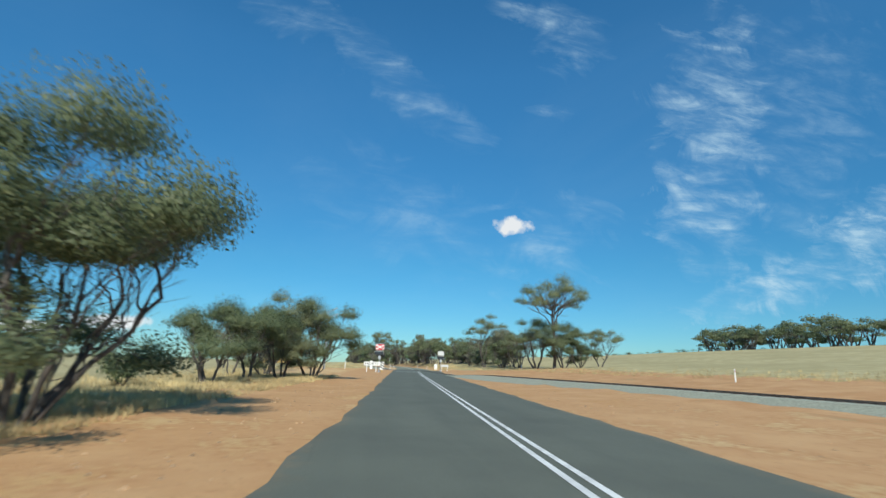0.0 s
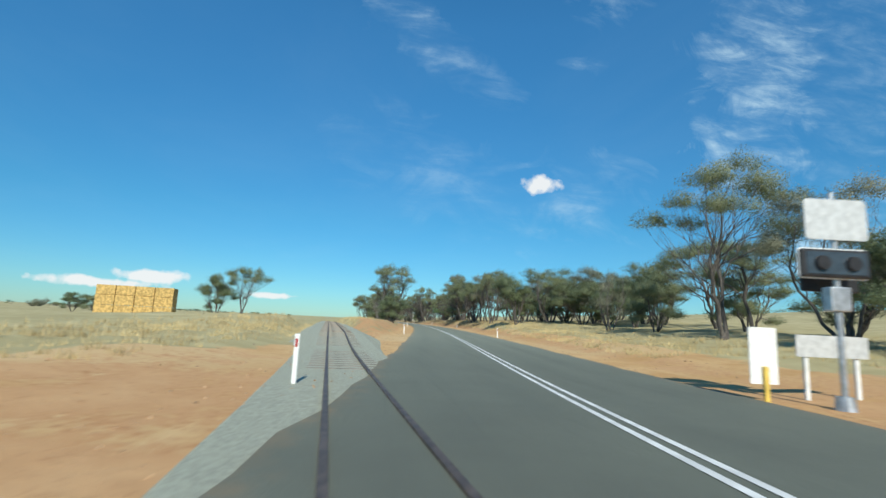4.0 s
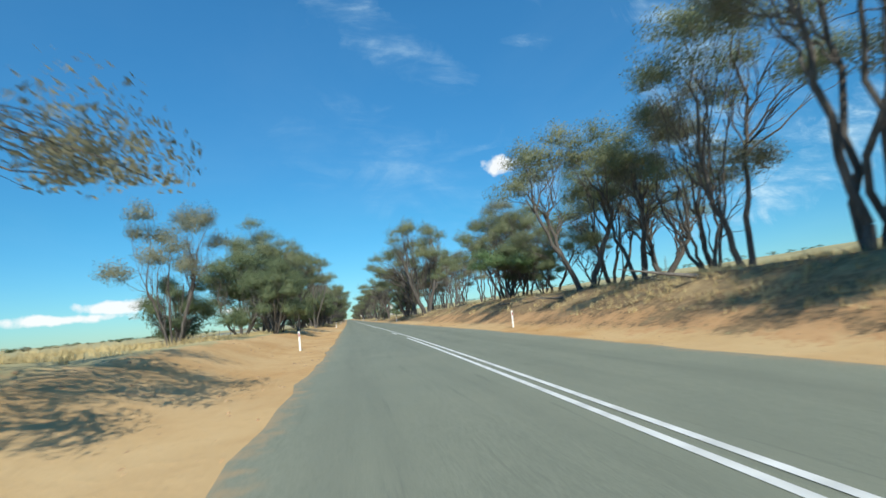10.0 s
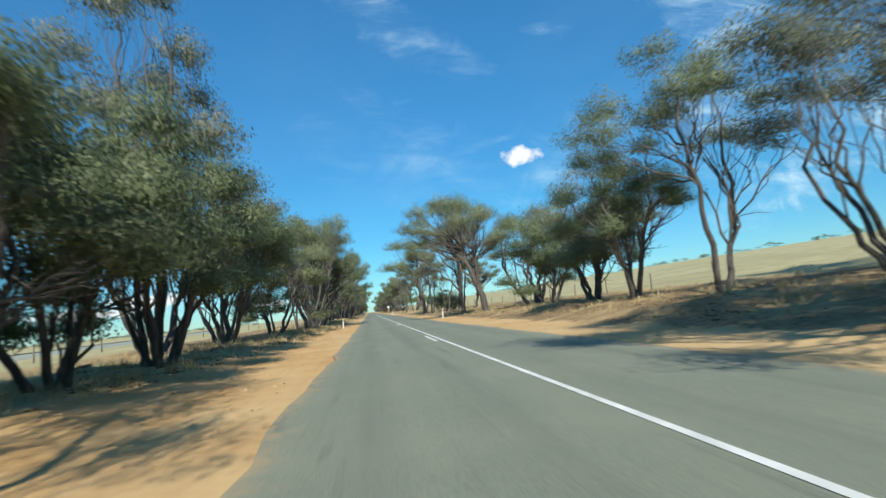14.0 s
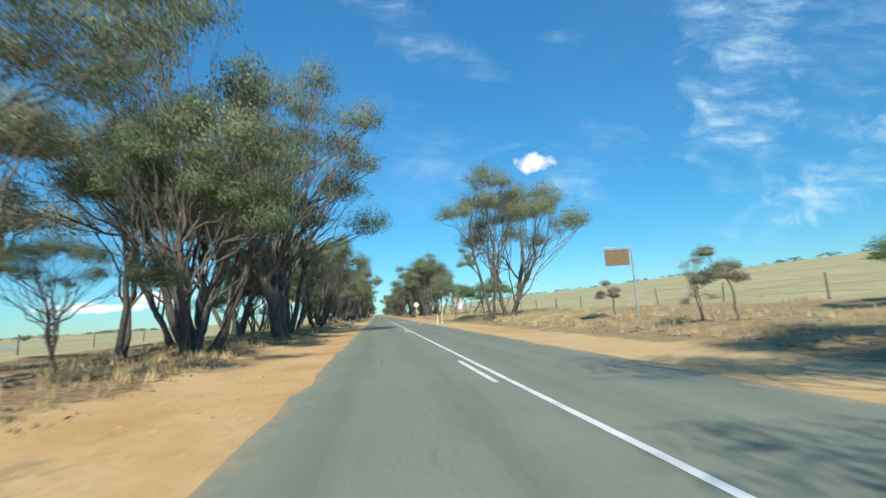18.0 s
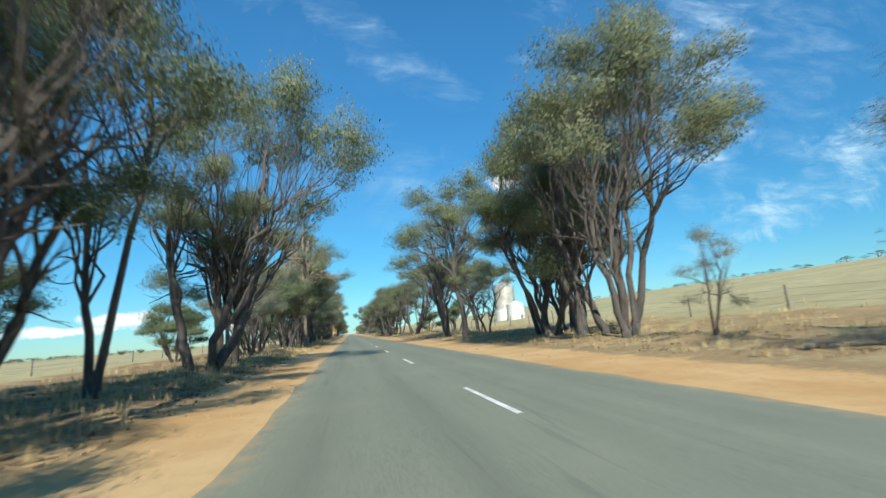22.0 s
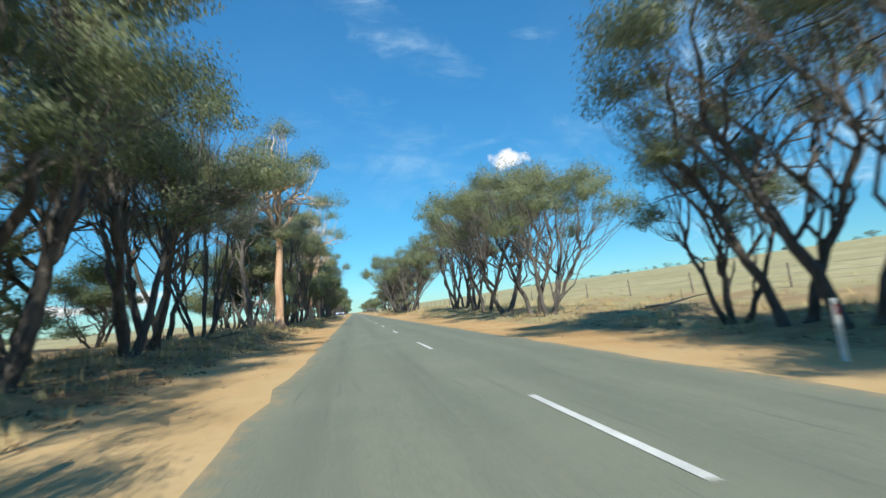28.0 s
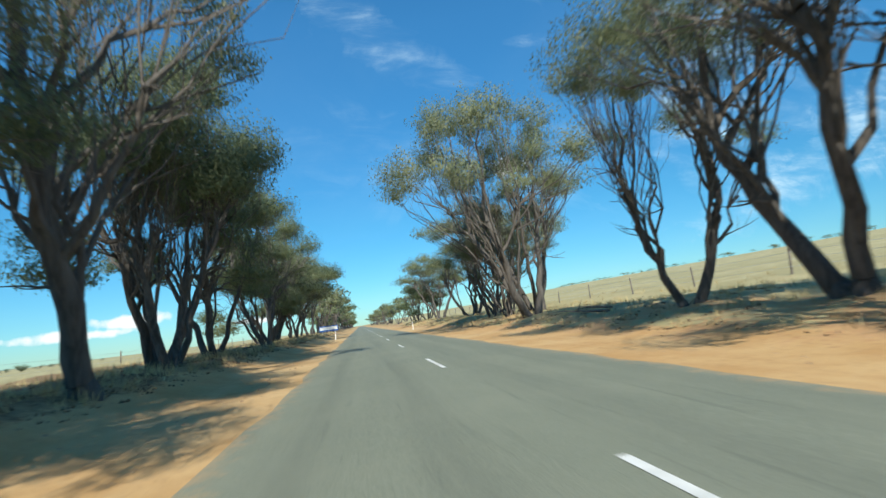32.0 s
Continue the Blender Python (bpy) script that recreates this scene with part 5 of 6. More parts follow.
# ---- guide posts ----
def guide_post():
    root = empty("guide_post")
    pts = rounded(0.10, 0.045, 0.02, 3)
    bm = bmesh.new()
    lo = [bm.verts.new((x, y, -0.15)) for x, y in pts]
    hi = [bm.verts.new((x, y, 0.97 + (0.03 if y > 0 else 0))) for x, y in pts]
    for i in range(len(pts)):
        j = (i + 1) % len(pts)
        bm.faces.new((lo[i], lo[j], hi[j], hi[i]))
    bm.faces.new(hi)
    part("post", bm, WHITE, root)
    part("reflector", box(0.05, 0.008, 0.17, (0, -0.026, 0.82), 0.002), REFLECTOR, root, "dark red reflector strip")
    return tagged(root, "white roadside guide post with a red reflector in the gravel verge", "guide post", "guide posts")


def stand(ob, s, d, turn=0.0, lean=0.0, lift=0.0):
    x, y = place(s, d)
    h = math.degrees(float(centre(s)[2]))
    return pose(float(x), float(y), float(height(s, d)) - 0.06 + lift, 0, lean, turn - h)


post = guide_post()
_spots = [(149, -5.0), (150, 5.0), (209, -5.3), (209.5, 6.2), (271.3, -5.8), (272, 6.1), (338.6, -5.5), (339.2, 6.0), (394.6, -5.3), (395.4, 5.4), (36, 23.0), (105, 23.0),
          (108, -5.4), (689.9, -5.0), (692.4, 5.35), (491.7, -4.6), (494.0, 4.4), (850, -5.2), (850, 5.2)]
for i, (s, d) in enumerate(_spots):
    m = stand(post, s, d, 0, (i * 37 % 7 - 3) * 0.7)
    if i == 0:
        post.matrix_basis = m
    else:
        copy_thing(post, m)


def culvert_marker():
    root = empty("culvert_marker")
    part("post", box(0.16, 0.05, 1.25, (0, 0, 0.5), 0.012), WHITE, root)
    for k in range(4):
        part("stripe", box(0.163, 0.008, 0.09, (0, -0.027, 0.32 + 0.21 * k), 0.002, pose(0, 0, 0, 0, 18)), BLACK, root, "slanted black band")
    return tagged(root, "white culvert marker post with black bands", "marker post", "culvert markers")


marker = culvert_marker()
for i, (s, d) in enumerate([(490.5, -4.9), (493.8, 4.9), (690.8, -5.5)]):
    m = stand(marker, s, d)
    if i == 0:
        marker.matrix_basis = m
    else:
        copy_thing(marker, m)


# ---- the level crossing ----
def crossing_sign(front=True):
    root = empty("level_crossing_sign")
    part("pole", tube(0.06, 0.06, 4.6, (0, 0.1, 2.15)), STEEL, root)
    board = part("board", outline(rounded(1.32, 0.86, 0.09), 0.02, Matrix.Translation((0, 0, 3.85))), RED if front else SIGN_BACK, root, "red board with a white edge" if front else "plain grey back of the board")
    if front:
        part("edge", join(outline(rounded(1.38, 0.92, 0.10), 0.012, Matrix.Translation((0, 0.022, 3.85)))), WHITE, board)
        for k, (turn, word) in enumerate(((28, "CROSSING"), (-28, "RAILWAY"))):
            m = Matrix.Translation((0, -0.012 - 0.014 * k, 3.85)) @ pose(0, 0, 0, 0, turn)
            arm = part("cross_arm", outline(rounded(1.30, 0.20, 0.015), 0.012, m), WHITE, board)
            for side, letters in ((-1, word[: len(word) // 2]), (1, word[len(word) // 2 :])):
                lettering(letters, 0.15, BLACK, arm, m @ Matrix.Translation((side * 0.36, -0.004, 0)))
    lamp = part("lamp_box", box(1.42, 0.12, 0.58, (0.02 - 0.12, 0, 2.92), 0.04), BLACK, root, "black lamp backing board")
    part("lamp_face", box(1.26, 0.02, 0.46, (-0.10, -0.065, 2.92), 0.006), LENS, lamp)
    part("lamp_rim", outline(rounded(1.46, 0.64, 0.08), 0.03, Matrix.Translation((-0.10, 0.03, 2.92))), WHITE, lamp, "white edge of the lamp board")
    for x in (-0.42, 0.22):
        part("lamp", tube(0.155, 0.14, 0.10, (x, -0.10, 2.92), 18, pose(0, 0, 0, 90)), BLACK, lamp, "unlit round signal lamp with a hood")
    part("rear_lamp_box", box(1.25, 0.10, 0.55, (0.22, 0.55, 2.66), 0.04), BLACK, root)
    part("rear_arm", box(0.06, 0.5, 0.06, (0.1, 0.32, 2.7), 0.01), STEEL, root)
    part("bell_box", box(0.42, 0.25, 0.5, (0, 0.12, 2.2), 0.03), STEEL, root)
    part("base", tube(0.22, 0.16, 0.5, (0, 0.1, 0.02)), STEEL, root)
    return tagged(root, "level crossing signal with a red cross board and dark lamp boards" if front else "level crossing signal seen from behind, with grey board and lamp frame", "crossing signal")


x1 = crossing_sign()
x1.matrix_basis = stand(x1, 73.8, -6.1) @ Matrix.Diagonal((0.92, 0.92, 0.95, 1))
x2 = crossing_sign(False)
x2.matrix_basis = stand(x2, 107.5, 5.6)


def railway_board():
    root = empty("railway_board")
    panel = part("panel", outline(rounded(2.36, 0.54, 0.03), 0.025, Matrix.Translation((0, 0, 1.18))), WHITE, root)
    lettering("RAILWAY", 0.46, BLACK, panel, Matrix.Translation((-0.06, -0.004, 1.17)))
    for x in (-0.75, 0.62):
        part("leg", box(0.11, 0.09, 1.35, (x, 0.08, 0.55), 0.012), WHITE, root)
    return tagged(root, "white board lettered in black on two white posts", "sign")


rb = railway_board()
rb.matrix_basis = stand(rb, 73.3, -7.1)


def hazard_board():
    root = empty("hazard_board")
    face = part("board", outline(rounded(0.62, 1.22, 0.03), 0.025, Matrix.Translation((0, 0, 0.98))), WHITE, root)
    for k in range(4):
        z0 = 0.40 + 0.36 * k
        lo, hi = 0.375, 1.585
        pts = [(-0.3, min(hi, z0 + 0.36)), (-0.3, min(hi, z0 + 0.54)), (0.3, min(hi, max(lo, z0 + 0.12))), (0.3, max(lo, z0 - 0.06))]
        part("stripe", outline(pts, 0.006, Matrix.Translation((0, -0.008, 0))), BLACK, face)
    part("post", box(0.10, 0.08, 0.9, (0, 0.07, 0.3), 0.01), YELLOW_POST, root, "yellow post")
    return tagged(root, "black and white diagonally striped hazard board", "hazard board", "hazard boards")


hb = hazard_board()
hb.matrix_basis = stand(hb, 73.2, -5.62)
copy_thing(hb, stand(hb, 108.5, 4.6, 180))
wb = empty("white_board")
part("panel", outline(rounded(1.7, 0.5, 0.03), 0.025, Matrix.Translation((0, 0, 1.2))), SIGN_BACK, wb)
for x in (-0.6, 0.6):
    part("leg", box(0.09, 0.07, 1.3, (x, 0.07, 0.5), 0.01), WHITE, wb)
wb.matrix_basis = stand(wb, 109, 6.6)
tagged(wb, "pale back of a long sign on two white posts", "sign")


def solar_mast():
    root = empty("solar_mast")
    part("pole", tube(0.10, 0.075, 8.9, (0, 0, 4.25)), STEEL, root)
    part("sleeve", tube(0.13, 0.13, 5.0, (0, 0, 2.4)), STEEL, root)
    tilt = Matrix.Translation((0.1, 0, 8.75)) @ pose(0, 0, 0, 0, -24)
    frame_ = part("panel_frame", box(3.3, 0.8, 0.06, (0, 0, 0), 0.01, tilt), FRAME_GREY, root, "pale grey panel frame")
    for k in (-1, 0, 1):
        part("panel", box(1.02, 0.74, 0.02, tilt @ Vector((1.08 * k, 0, 0.045)), 0.0, pose(0, 0, 0, 0, -24)), PANEL, frame_, "dark glass solar panel")
    part("base_plate", box(0.45, 0.45, 0.12, (0, 0, 0.06), 0.02), STEEL, root)
    return tagged(root, "tall steel mast carrying tilted solar panels", "solar mast", "solar masts")


sm1 = solar_mast()
sm1.matrix_basis = stand(sm1, 83.4, -15.65, 8, lift=-0.2)
copy_thing(sm1, stand(sm1, 84.6, -15.95, 8) @ Matrix.Diagonal((1, 1, 1.09, 1)))


# rails on ballast, crossing the road at a shallow angle
def rail_pt(u, v):
    """u along the track from the crossing, v across it."""
    x, y, h = centre(88.0)
    a = float(h) - radians(12.0)
    return Vector((float(x) + math.sin(a) * u + math.cos(a) * v, float(y) + math.cos(a) * u - math.sin(a) * v, 0))


def track_z(u):
    k = min(1.0, max(0.0, (u - 29.0) / 16.0 if u > 0 else (-u - 20.0) / 14.0))
    k = k * k * (3 - 2 * k)
    return float(hump(88.0 + 0.97 * u)) + 0.03 - 0.0072 * min(4.0, abs(u) * 0.21) + k * (0.33 + 0.15 * min(1.0, abs(u) / 60.0))


track = empty("railway_track")
track.matrix_basis = Matrix.Translation(rail_pt(0, 0))
_o = rail_pt(0, 0)


def ribbon(name, us, profile, material, lift, parent, label=""):
    v, f = [], []
    for u in us:
        for a, b in profile:
            p = rail_pt(u, a) - _o
            v.append((p.x, p.y, track_z(u) + b + lift))
    n = len(profile)
    for i in range(len(us) - 1):
        for j in range(n - 1):
            k = i * n + j
            f.append((k, k + 1, k + n + 1, k + n))
    return raw(name, v, f, material, parent, label)


for side in (np.linspace(-260, -14, 60), np.linspace(14, 420, 100)):
    wide = 3.6 if side[0] > 0 else 2.7
    ribbon("ballast", side, [(-wide, -0.75), (-1.7, -0.05), (1.7, -0.05), (wide, -0.75)], BALLAST, 0, track, "grey crushed stone bed")
for v0 in (-0.53, 0.53):
    for side in (np.linspace(-260, 420, 140),):
        ribbon("rail", side, [(v0 - 0.08, -0.17), (v0 - 0.03, -0.14), (v0 - 0.03, -0.05), (v0 - 0.045, -0.04), (v0 - 0.04, 0.0), (v0 + 0.04, 0.0), (v0 + 0.045, -0.04), (v0 + 0.03, -0.05), (v0 + 0.03, -0.14), (v0 + 0.08, -0.17)], RAIL_STEEL, 0.02, track)
sl = box(2.1, 0.22, 0.12, (0, 0, 0), 0.015)
_sl = bpy.data.meshes.new("sleeper")
sl.to_mesh(_sl)
sl.free()
_sl.materials.append(SLEEPER)
for u in np.concatenate([np.arange(-110, -25, 0.75), np.arange(24, 130, 0.75)]):
    ob = new("sleeper", _sl)
    p = rail_pt(u, 0) - _o
    ob.parent = track
    ob.matrix_basis = pose(p.x, p.y, track_z(u) - 0.10, 0, 0, -(math.degrees(float(centre(88.0)[2])) - 12.0) + math.sin(u * 7) * 1.5)
tagged(track, "rusty railway track on grey ballast crossing the road", "railway track")


# ---- hay stack and small things by the crossing ----
hay = empty("hay_stack", stand(None, 168, -43.4, 12) @ Matrix.Diagonal((1.05, 1, 1.22, 1)))
for k in range(3):
    for i in range(4):
        for j in range(2):
            part("bale", box(2.25, 1.15, 1.1, (-3.5 + 2.32 * i, 1.2 * j, 0.5 + 1.12 * k), 0.06), HAY, hay)
tagged(hay, "stack of square golden straw bales in the paddock", "hay bales")
cab = empty("signal_cabinet", stand(None, 100, -9.0))
part("body", box(0.5, 0.45, 1.7, (0, 0, 0.8), 0.03), WHITE, cab)
part("plate", box(0.26, 0.01, 0.45, (0.02, -0.235, 0.85), 0.003), BLUE, cab, "blue plate")
peg = empty("marker_peg", stand(None, 82.3, -12.1, 20))
part("stake", box(0.10, 0.08, 1.35, (0, 0, 0.6), 0.012), WHITE, peg)
part("cap", box(0.13, 0.11, 0.05, (0, 0, 1.28), 0.01), STEEL, peg, "flat metal cap")
tagged(peg, "short white timber peg in the bare orange ground", "post")
tagged(cab, "narrow white signal cabinet with a blue plate", "cabinet")


def diamond():
    pts = [(0, 0.54), (0.54, 0), (0, -0.54), (-0.54, 0)]
    return outline(pts, 0.02)


def yellow_sign():
    root = empty("warning_sign")
    part("post", box(0.10, 0.07, 3.0, (0, 0.06, 1.25), 0.01), YELLOW_POST, root)
    d = diamond()
    d.transform(Matrix.Translation((0, 0, 2.6)))
    face = part("face", d, YELLOW, root, "yellow diamond face")
    part("arrow_stem", box(0.10, 0.006, 0.52, (0.05, -0.005, 2.57)), BLACK, face)
    part("arrow_head", outline([(0.05, 2.95), (-0.06, 2.79), (0.16, 2.79)], 0.006, Matrix.Translation((0, -0.008, 0))), BLACK, face)
    part("side_arm", box(0.30, 0.006, 0.08, (-0.14, -0.005, 2.52)), BLACK, face)
    pl = part("plate", box(1.15, 0.02, 0.22, (0.0, 0, 1.95), 0.006), WHITE, root)
    part("lettering", box(0.9, 0.006, 0.06, (0.0, -0.012, 1.95)), SIGN_BACK, pl)
    return tagged(root, "yellow diamond warning sign with white plate on a yellow post", "road sign")


ys = yellow_sign()
ys.matrix_basis = stand(ys, 673.5, -6.0)
bs = empty("warning_sign", stand(None, 524.8, 4.75, 0, -2))
part("post", box(0.10, 0.07, 3.0, (0, -0.06, 1.3), 0.01), YELLOW_POST, bs)
_d = diamond()
_d.transform(Matrix.Translation((0, 0, 2.65)))
part("face", _d, SIGN_BACK, bs, "pale grey back of a diamond sign")
tagged(bs, "back of a diamond warning sign on a yellow post", "road sign")

hang = empty("hanging_sign", stand(None, 464.5, 10.6, lift=-1.05))
part("post", tube(0.06, 0.05, 4.9, (0.7, 0, 2.3)), STEEL, hang)
part("arm", box(1.6, 0.06, 0.06, (-0.05, 0, 4.72), 0.01), STEEL, hang)
part("board", box(1.35, 0.04, 0.85, (-0.15, 0, 4.2), 0.01), BROWN_BOARD, hang)
for x in (-0.6, 0.3):
    part("hook", box(0.03, 0.03, 0.12, (x, 0, 4.66), 0.004), STEEL, hang)
tagged(hang, "brown board hanging from the arm of a steel post", "sign")

fin = empty("fingerboard_sign", stand(None, 866, -7.0))
part("panel", box(3.0, 0.05, 0.9, (0, 0, 1.35), 0.02), BLUE, fin)
part("border", box(2.8, 0.01, 0.5, (0, -0.03, 1.38), 0.004), WHITE, fin, "white lettering field")
for x in (-1.0, 1.0):
    part("leg", tube(0.05, 0.05, 1.6, (x, 0.06, 0.6)), STEEL, fin)
tagged(fin, "blue and white roadside panel on two steel posts", "sign")


# ---- silos and shed ----
def silo(r, h, roof, material, label):
    root = empty("silo")
    n = 40
    v, f = [], []
    rings = int(h / 0.45)
    for i in range(rings * 2 + 1):
        for j in range(n):
            a = 2 * math.pi * j / n
            k = r * (1 + 0.012 * (i % 2))
            v.append((k * math.cos(a), k * math.sin(a), h * i / (rings * 2)))
    for i in range(rings * 2):
        for j in range(n):
            a, b = i * n + j, i * n + (j + 1) % n
            f.append((a, b, b + n, a + n))
    raw("wall", v, f, material, root)
    part("roof", tube(r * 1.03, r * 0.16, roof, (0, 0, h + roof / 2), n), material, root)
    part("hatch", tube(r * 0.17, r * 0.17, 0.35, (0, 0, h + roof + 0.15), 16), STEEL, root)
    part("door", box(0.9, 0.06, 1.7, (-r * 0.3, -r * 0.97, 1.0), 0.02), STEEL, root)
    for x in (-0.2, 0.2):
        part("ladder_rail", box(0.05, 0.05, h, (x + r * 0.35, -r * 0.98, h / 2), 0.01), STEEL, root)
    for i in range(int(h / 0.6)):
        part("rung", box(0.4, 0.03, 0.03, (r * 0.35, -r * 0.99, 0.4 + 0.6 * i)), STEEL, root)
    return tagged(root, label, "silo", "farm silos")


s1 = silo(2.2, 8.4, 1.3, SILO_STEEL, "tall weathered steel silo with a white base and conical roof")
s1.matrix_basis = stand(s1, 640, 31.5, 30, lift=-1.1)
base = part("base", tube(2.26, 2.26, 3.4, (0, 0, 1.7), 40), SILO_WHITE, s1, "white-painted lower wall")
# solid grey arch that stands in for the arched shadow on the white wall
arch = [(1.1 * math.cos(math.pi * i / 14), 1.9 * math.sin(math.pi * i / 14)) for i in range(15)]
part("arch", outline(arch, 0.5, pose(0, 0, 0, 0, 0, -20) @ Matrix.Translation((0, -2.33, 0.5))), STEEL, base, "grey arch in place of an arched shadow")
s2 = silo(1.8, 4.0, 0.7, SILO_WHITE, "squat white corrugated silo with a low conical roof")
s2.matrix_basis = stand(s2, 632, 31, 40, lift=-1.0)
trough = empty("feed_trough", stand(None, 607.6, 32.7, 12, lift=-0.4))
part("bin", box(4.4, 0.5, 0.35, (0, 0, 0.65), 0.04), SLEEPER, trough)
for x in (-1.8, 0, 1.8):
    part("leg", box(0.12, 0.4, 0.6, (x, 0, 0.25), 0.02), SLEEPER, trough)
tagged(trough, "long dark feed trough standing in the paddock", "trough")


# ---- paddock fences ----
def fence(s0, s1, d, gap, label):
    root = empty("fence")
    ss = np.arange(s0, s1, gap)
    me = bpy.data.meshes.new("post")
    b = tube(0.06, 0.05, 1.5, (0, 0, 0.5), 7)
    b.to_mesh(me)
    b.free()
    me.materials.append(TIMBER)
    rng = random.Random(int(s0))
    pts = []
    for s in ss:
        x, y = place(s, d)
        p = Vector((float(x), float(y), float(height(s, d)) - 0.06))
        pts.append(p)
        ob = new("post", me)
        ob.parent = root
        ob.matrix_basis = pose(*p, rng.uniform(-4, 4), rng.uniform(-4, 4), rng.uniform(0, 90))
    for z in (0.35, 0.7, 1.05):
        w = Wood()
        w.limb([p + Vector((0, 0, z)) for p in pts], 0.008, 0.008, 0, 0, 3)
        w.build("wire", STEEL, root)
    return tagged(root, label, "fence")


fence(370, 900, 19, 7, "wire paddock fence with grey timber posts below the hill")
rails = empty("rail_panel", stand(None, 775.6, 16.4, 10))
for x in (-0.7, 0.7):
    part("post", box(0.11, 0.09, 1.35, (x, 0, 0.55), 0.012), TIMBER, rails)
for z in (0.62, 1.02):
    part("rail", box(1.5, 0.05, 0.11, (0, -0.07, z), 0.01), TIMBER, rails)
tagged(rails, "short weathered timber rail panel in the dry paddock", "fence panel")
fence(330, 900, -24, 8, "wire paddock fence with grey timber posts beyond the trees")

# ---- scrub along the hill's crest and on the far plain ----
_rng = random.Random(9)
for k in range(14):
    plant(_rng.choice(("F1", "F1", "F3")), 300 + 70 * k, -_rng.uniform(180, 420), _rng.uniform(4, 6), _rng.uniform(0, 360), 1.2)

# ---- grass tufts, stones, fallen sticks ----
def scatter(name, count, seed, pick, blades, tall, wide, material, label, category):
    g = np.random.default_rng(seed)
    s, d = pick(g, count)
    x, y = place(s, d)
    z = height(s, d) - 0.07
    n = count * blades
    bx, by, bz = (np.repeat(q, blades) for q in (x, y, z))
    a, h = g.uniform(0, 6.28, n), tall * g.uniform(0.4, 1.2, n)
    ox, oy = g.normal(0, 0.10, n), g.normal(0, 0.10, n)
    lx, ly = np.cos(a) * h * g.uniform(0.1, 0.7, n), np.sin(a) * h * g.uniform(0.1, 0.7, n)
    wx, wy = -np.sin(a) * wide, np.cos(a) * wide
    v = np.stack([np.stack([bx + ox - wx, by + oy - wy, bz], -1), np.stack([bx + ox + wx, by + oy + wy, bz], -1), np.stack([bx + ox + lx, by + oy + ly, bz + h], -1)], 1).reshape(-1, 3)
    me = bpy.data.meshes.new(name)
    me.vertices.add(3 * n)
    me.vertices.foreach_set("co", v.astype(np.float32).ravel())
    me.loops.add(3 * n)
    me.loops.foreach_set("vertex_index", np.arange(3 * n, dtype=np.int32))
    me.polygons.add(n)
    me.polygons.foreach_set("loop_start", np.arange(0, 3 * n, 3, dtype=np.int32))
    me.update(calc_edges=True)
    me.materials.append(material)
    return tagged(new(name, me), label, category, kind="stuff")


def verge_left(g, n):
    s = g.uniform(-5, 900, n)
    return s, -(np.maximum(np.interp(s, [0, 40, 60, 100, 115, 150, 260, 330, 400], [9.4, 11, 19, 22, 14, 11.0, 9.5, 10.0, 5.0]), verge_edge(s) - 0.2) + np.abs(g.normal(0, 4.0, n)))


def verge_right(g, n):
    s = g.uniform(20, 900, n)
    return s, np.interp(s, [0, 120, 150, 200, 330, 420], [30, 14, 9.6, 8.2, 8.0, 7.2]) + np.abs(g.normal(0, 6.0, n))


scatter("dry_grass", 15000, 1, verge_left, 9, 0.34, 0.012, GRASS, "tufts of dry straw-coloured grass under the trees", "grass")
scatter("dry_grass", 14000, 2, verge_right, 9, 0.30, 0.012, GRASS, "tufts of dry straw-coloured grass below the paddock", "grass")


def under_trees(g, n):
    s = g.uniform(335, 880, n)
    left = g.random(n) < 0.65
    return s, np.where(left, 0.5 - verge_edge(s) - np.abs(g.normal(0, 3.2, n)), 7.0 + np.abs(g.normal(0, 3.2, n)))


scatter("dry_grass", 4000, 8, lambda g, n: (g.uniform(105, 330, n), -10.5 - np.abs(g.normal(0, 5.5, n))), 9, 0.26, 0.012, GRASS, "sparse dry grass on the orange bank", "grass")
scatter("dry_grass", 4500, 12, lambda g, n: (g.uniform(-5, 50, n), -8.6 - np.abs(g.normal(0, 5.0, n))), 9, 0.3, 0.012, GRASS, "straw-coloured grass under the first trees", "grass")
scatter("dry_grass", 3500, 13, lambda g, n: (g.uniform(120, 270, n), 7.6 + np.abs(g.normal(0, 4.0, n))), 9, 0.26, 0.012, GRASS, "dry grass on the cut bank", "grass")
scatter("leaf_litter", 16000, 6, under_trees, 5, 0.07, 0.035, LITTER, "brown fallen leaves and bark strips under the trees", "leaf litter")


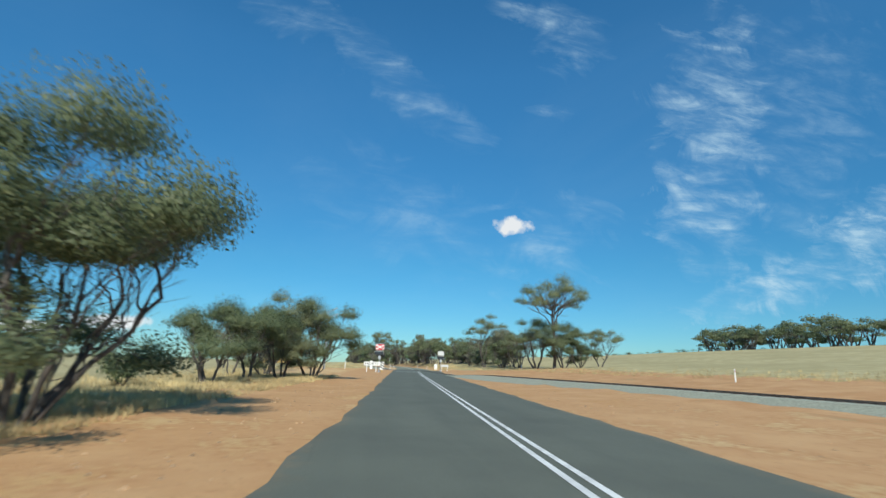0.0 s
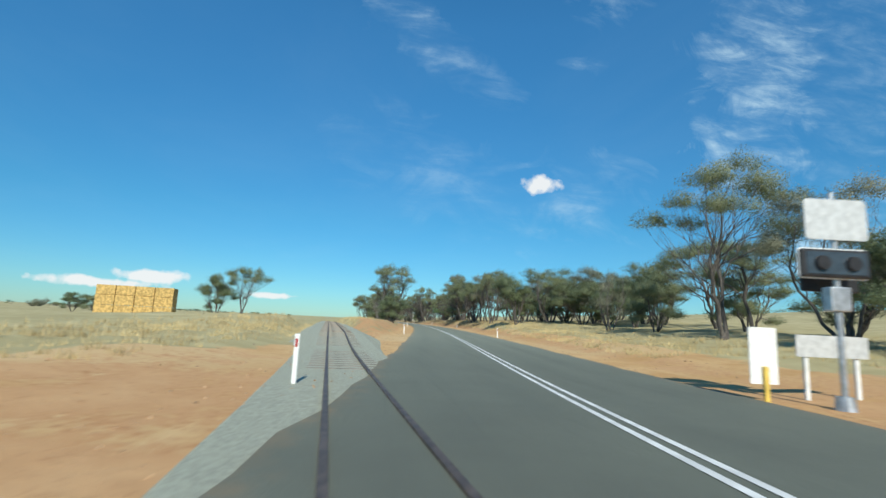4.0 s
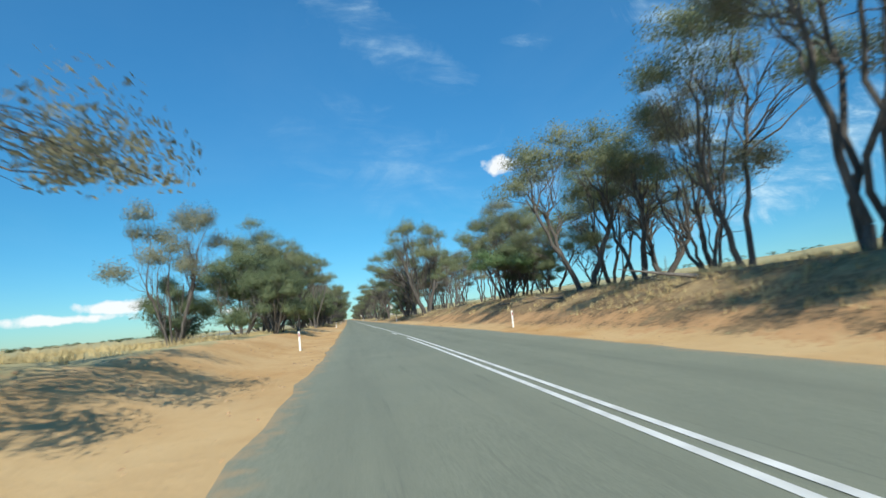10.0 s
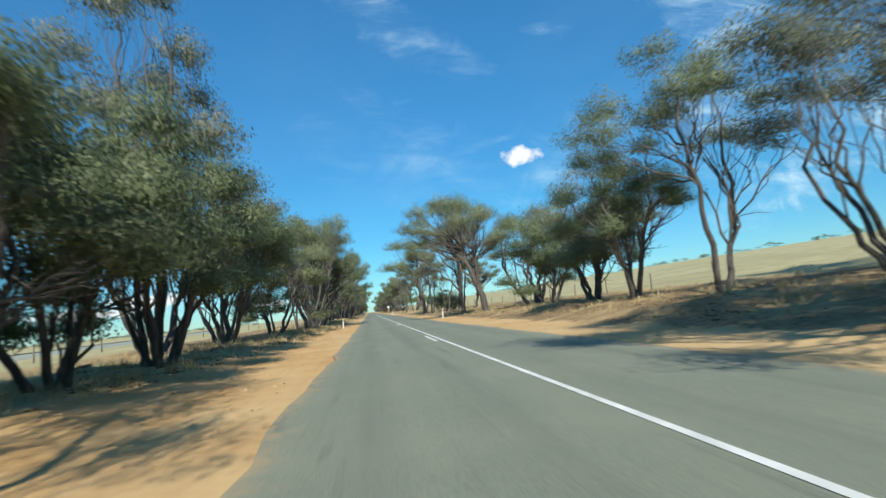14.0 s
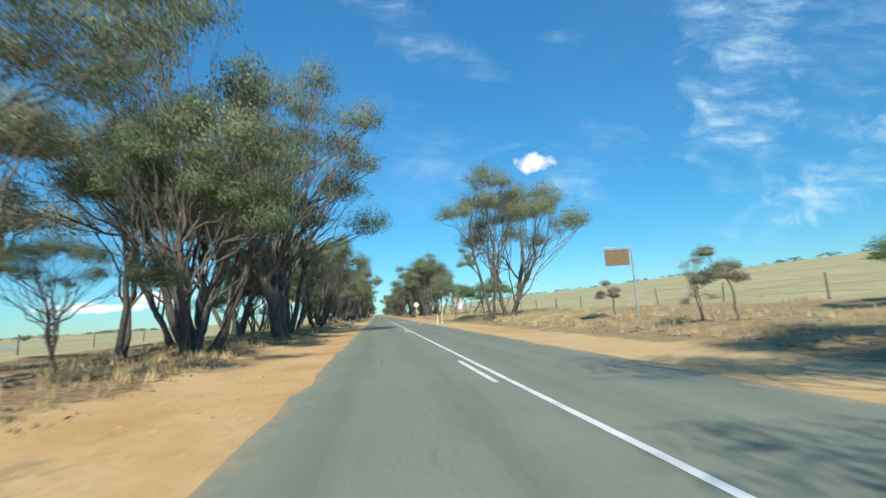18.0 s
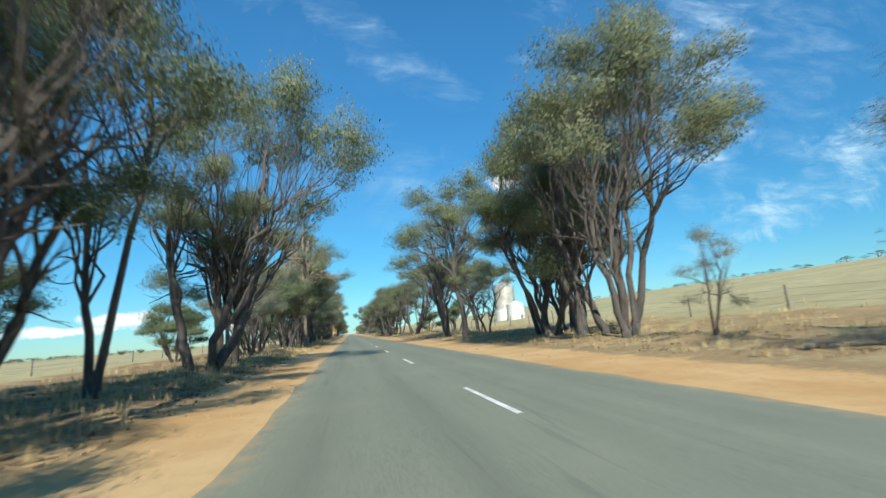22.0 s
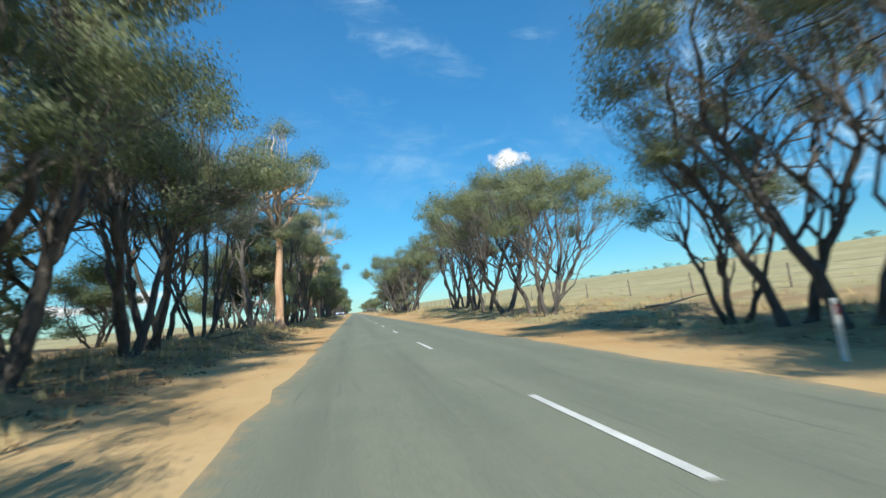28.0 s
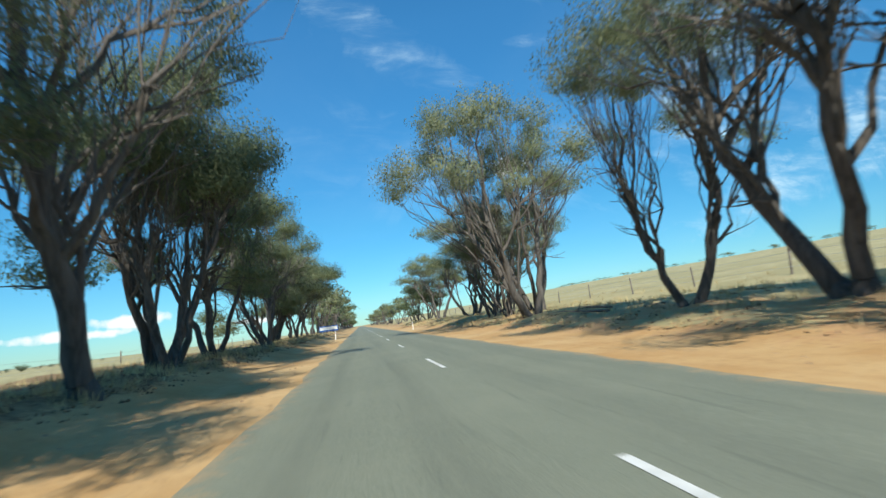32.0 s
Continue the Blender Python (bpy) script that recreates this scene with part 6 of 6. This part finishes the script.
def stones(name, count, seed, pick, label):
    g = np.random.default_rng(seed)
    s, d = pick(g, count)
    x, y = place(s, d)
    z = height(s, d) - 0.065
    base = np.array([(1, 0, 0), (0, 1, 0), (-1, 0, 0), (0, -1, 0), (0, 0, 0.8), (0, 0, -0.6)], float)
    tri = np.array([(0, 1, 4), (1, 2, 4), (2, 3, 4), (3, 0, 4), (1, 0, 5), (2, 1, 5), (3, 2, 5), (0, 3, 5)])
    k = g.uniform(0.015, 0.06, count)[:, None, None] * g.uniform(0.6, 1.3, (count, 6, 1))
    v = (base[None] * k + np.stack([x, y, z], -1)[:, None]).reshape(-1, 3)
    f = (tri[None] + 6 * np.arange(count)[:, None, None]).reshape(-1, 3)
    ob = raw(name, v.tolist(), f.tolist(), STONE)
    return tagged(ob, label, "gravel", kind="stuff")


stones("loose_stones", 12000, 3, lambda g, n: ((s := g.uniform(0, 900, n)), np.where(g.random(n) < 0.6, -4.3 - np.abs(g.normal(0, 2.6, n)), 4.6 + np.abs(g.normal(0, 2.6, n)))), "loose orange gravel stones on the verge")

_rng = random.Random(21)
for k in range(90):
    s = _rng.uniform(200, 860)
    side = -1 if s > 330 and _rng.random() < 0.65 else 1
    d = side * _rng.uniform(7.5, 14)
    w = Wood()
    pts, way = wander(_rng, Vector((0, 0, 0.06)), Vector((_rng.uniform(-1, 1), _rng.uniform(-1, 1), 0.03)), _rng.uniform(1.0, 3.2), 5, 0.18, 0.0)
    w.limb(pts, _rng.uniform(0.03, 0.09), 0.015, 0.3, 0.8, 6)
    for q in (2, 3):
        p2, _ = wander(_rng, pts[q], way + Vector((_rng.uniform(-1, 1), _rng.uniform(-1, 1), 0.3)), _rng.uniform(0.4, 1.1), 3, 0.2, 0.0)
        w.limb(p2, 0.025, 0.008, 0.6, 0.9, 4)
    ob = w.build("fallen_branch", DEADWOOD, None)
    x, y = place(s, d)
    ob.matrix_basis = pose(float(x), float(y), float(height(s, d)) - 0.05)
    tagged(ob, "bare grey fallen branch lying in leaf litter", "fallen branch", "fallen branches")
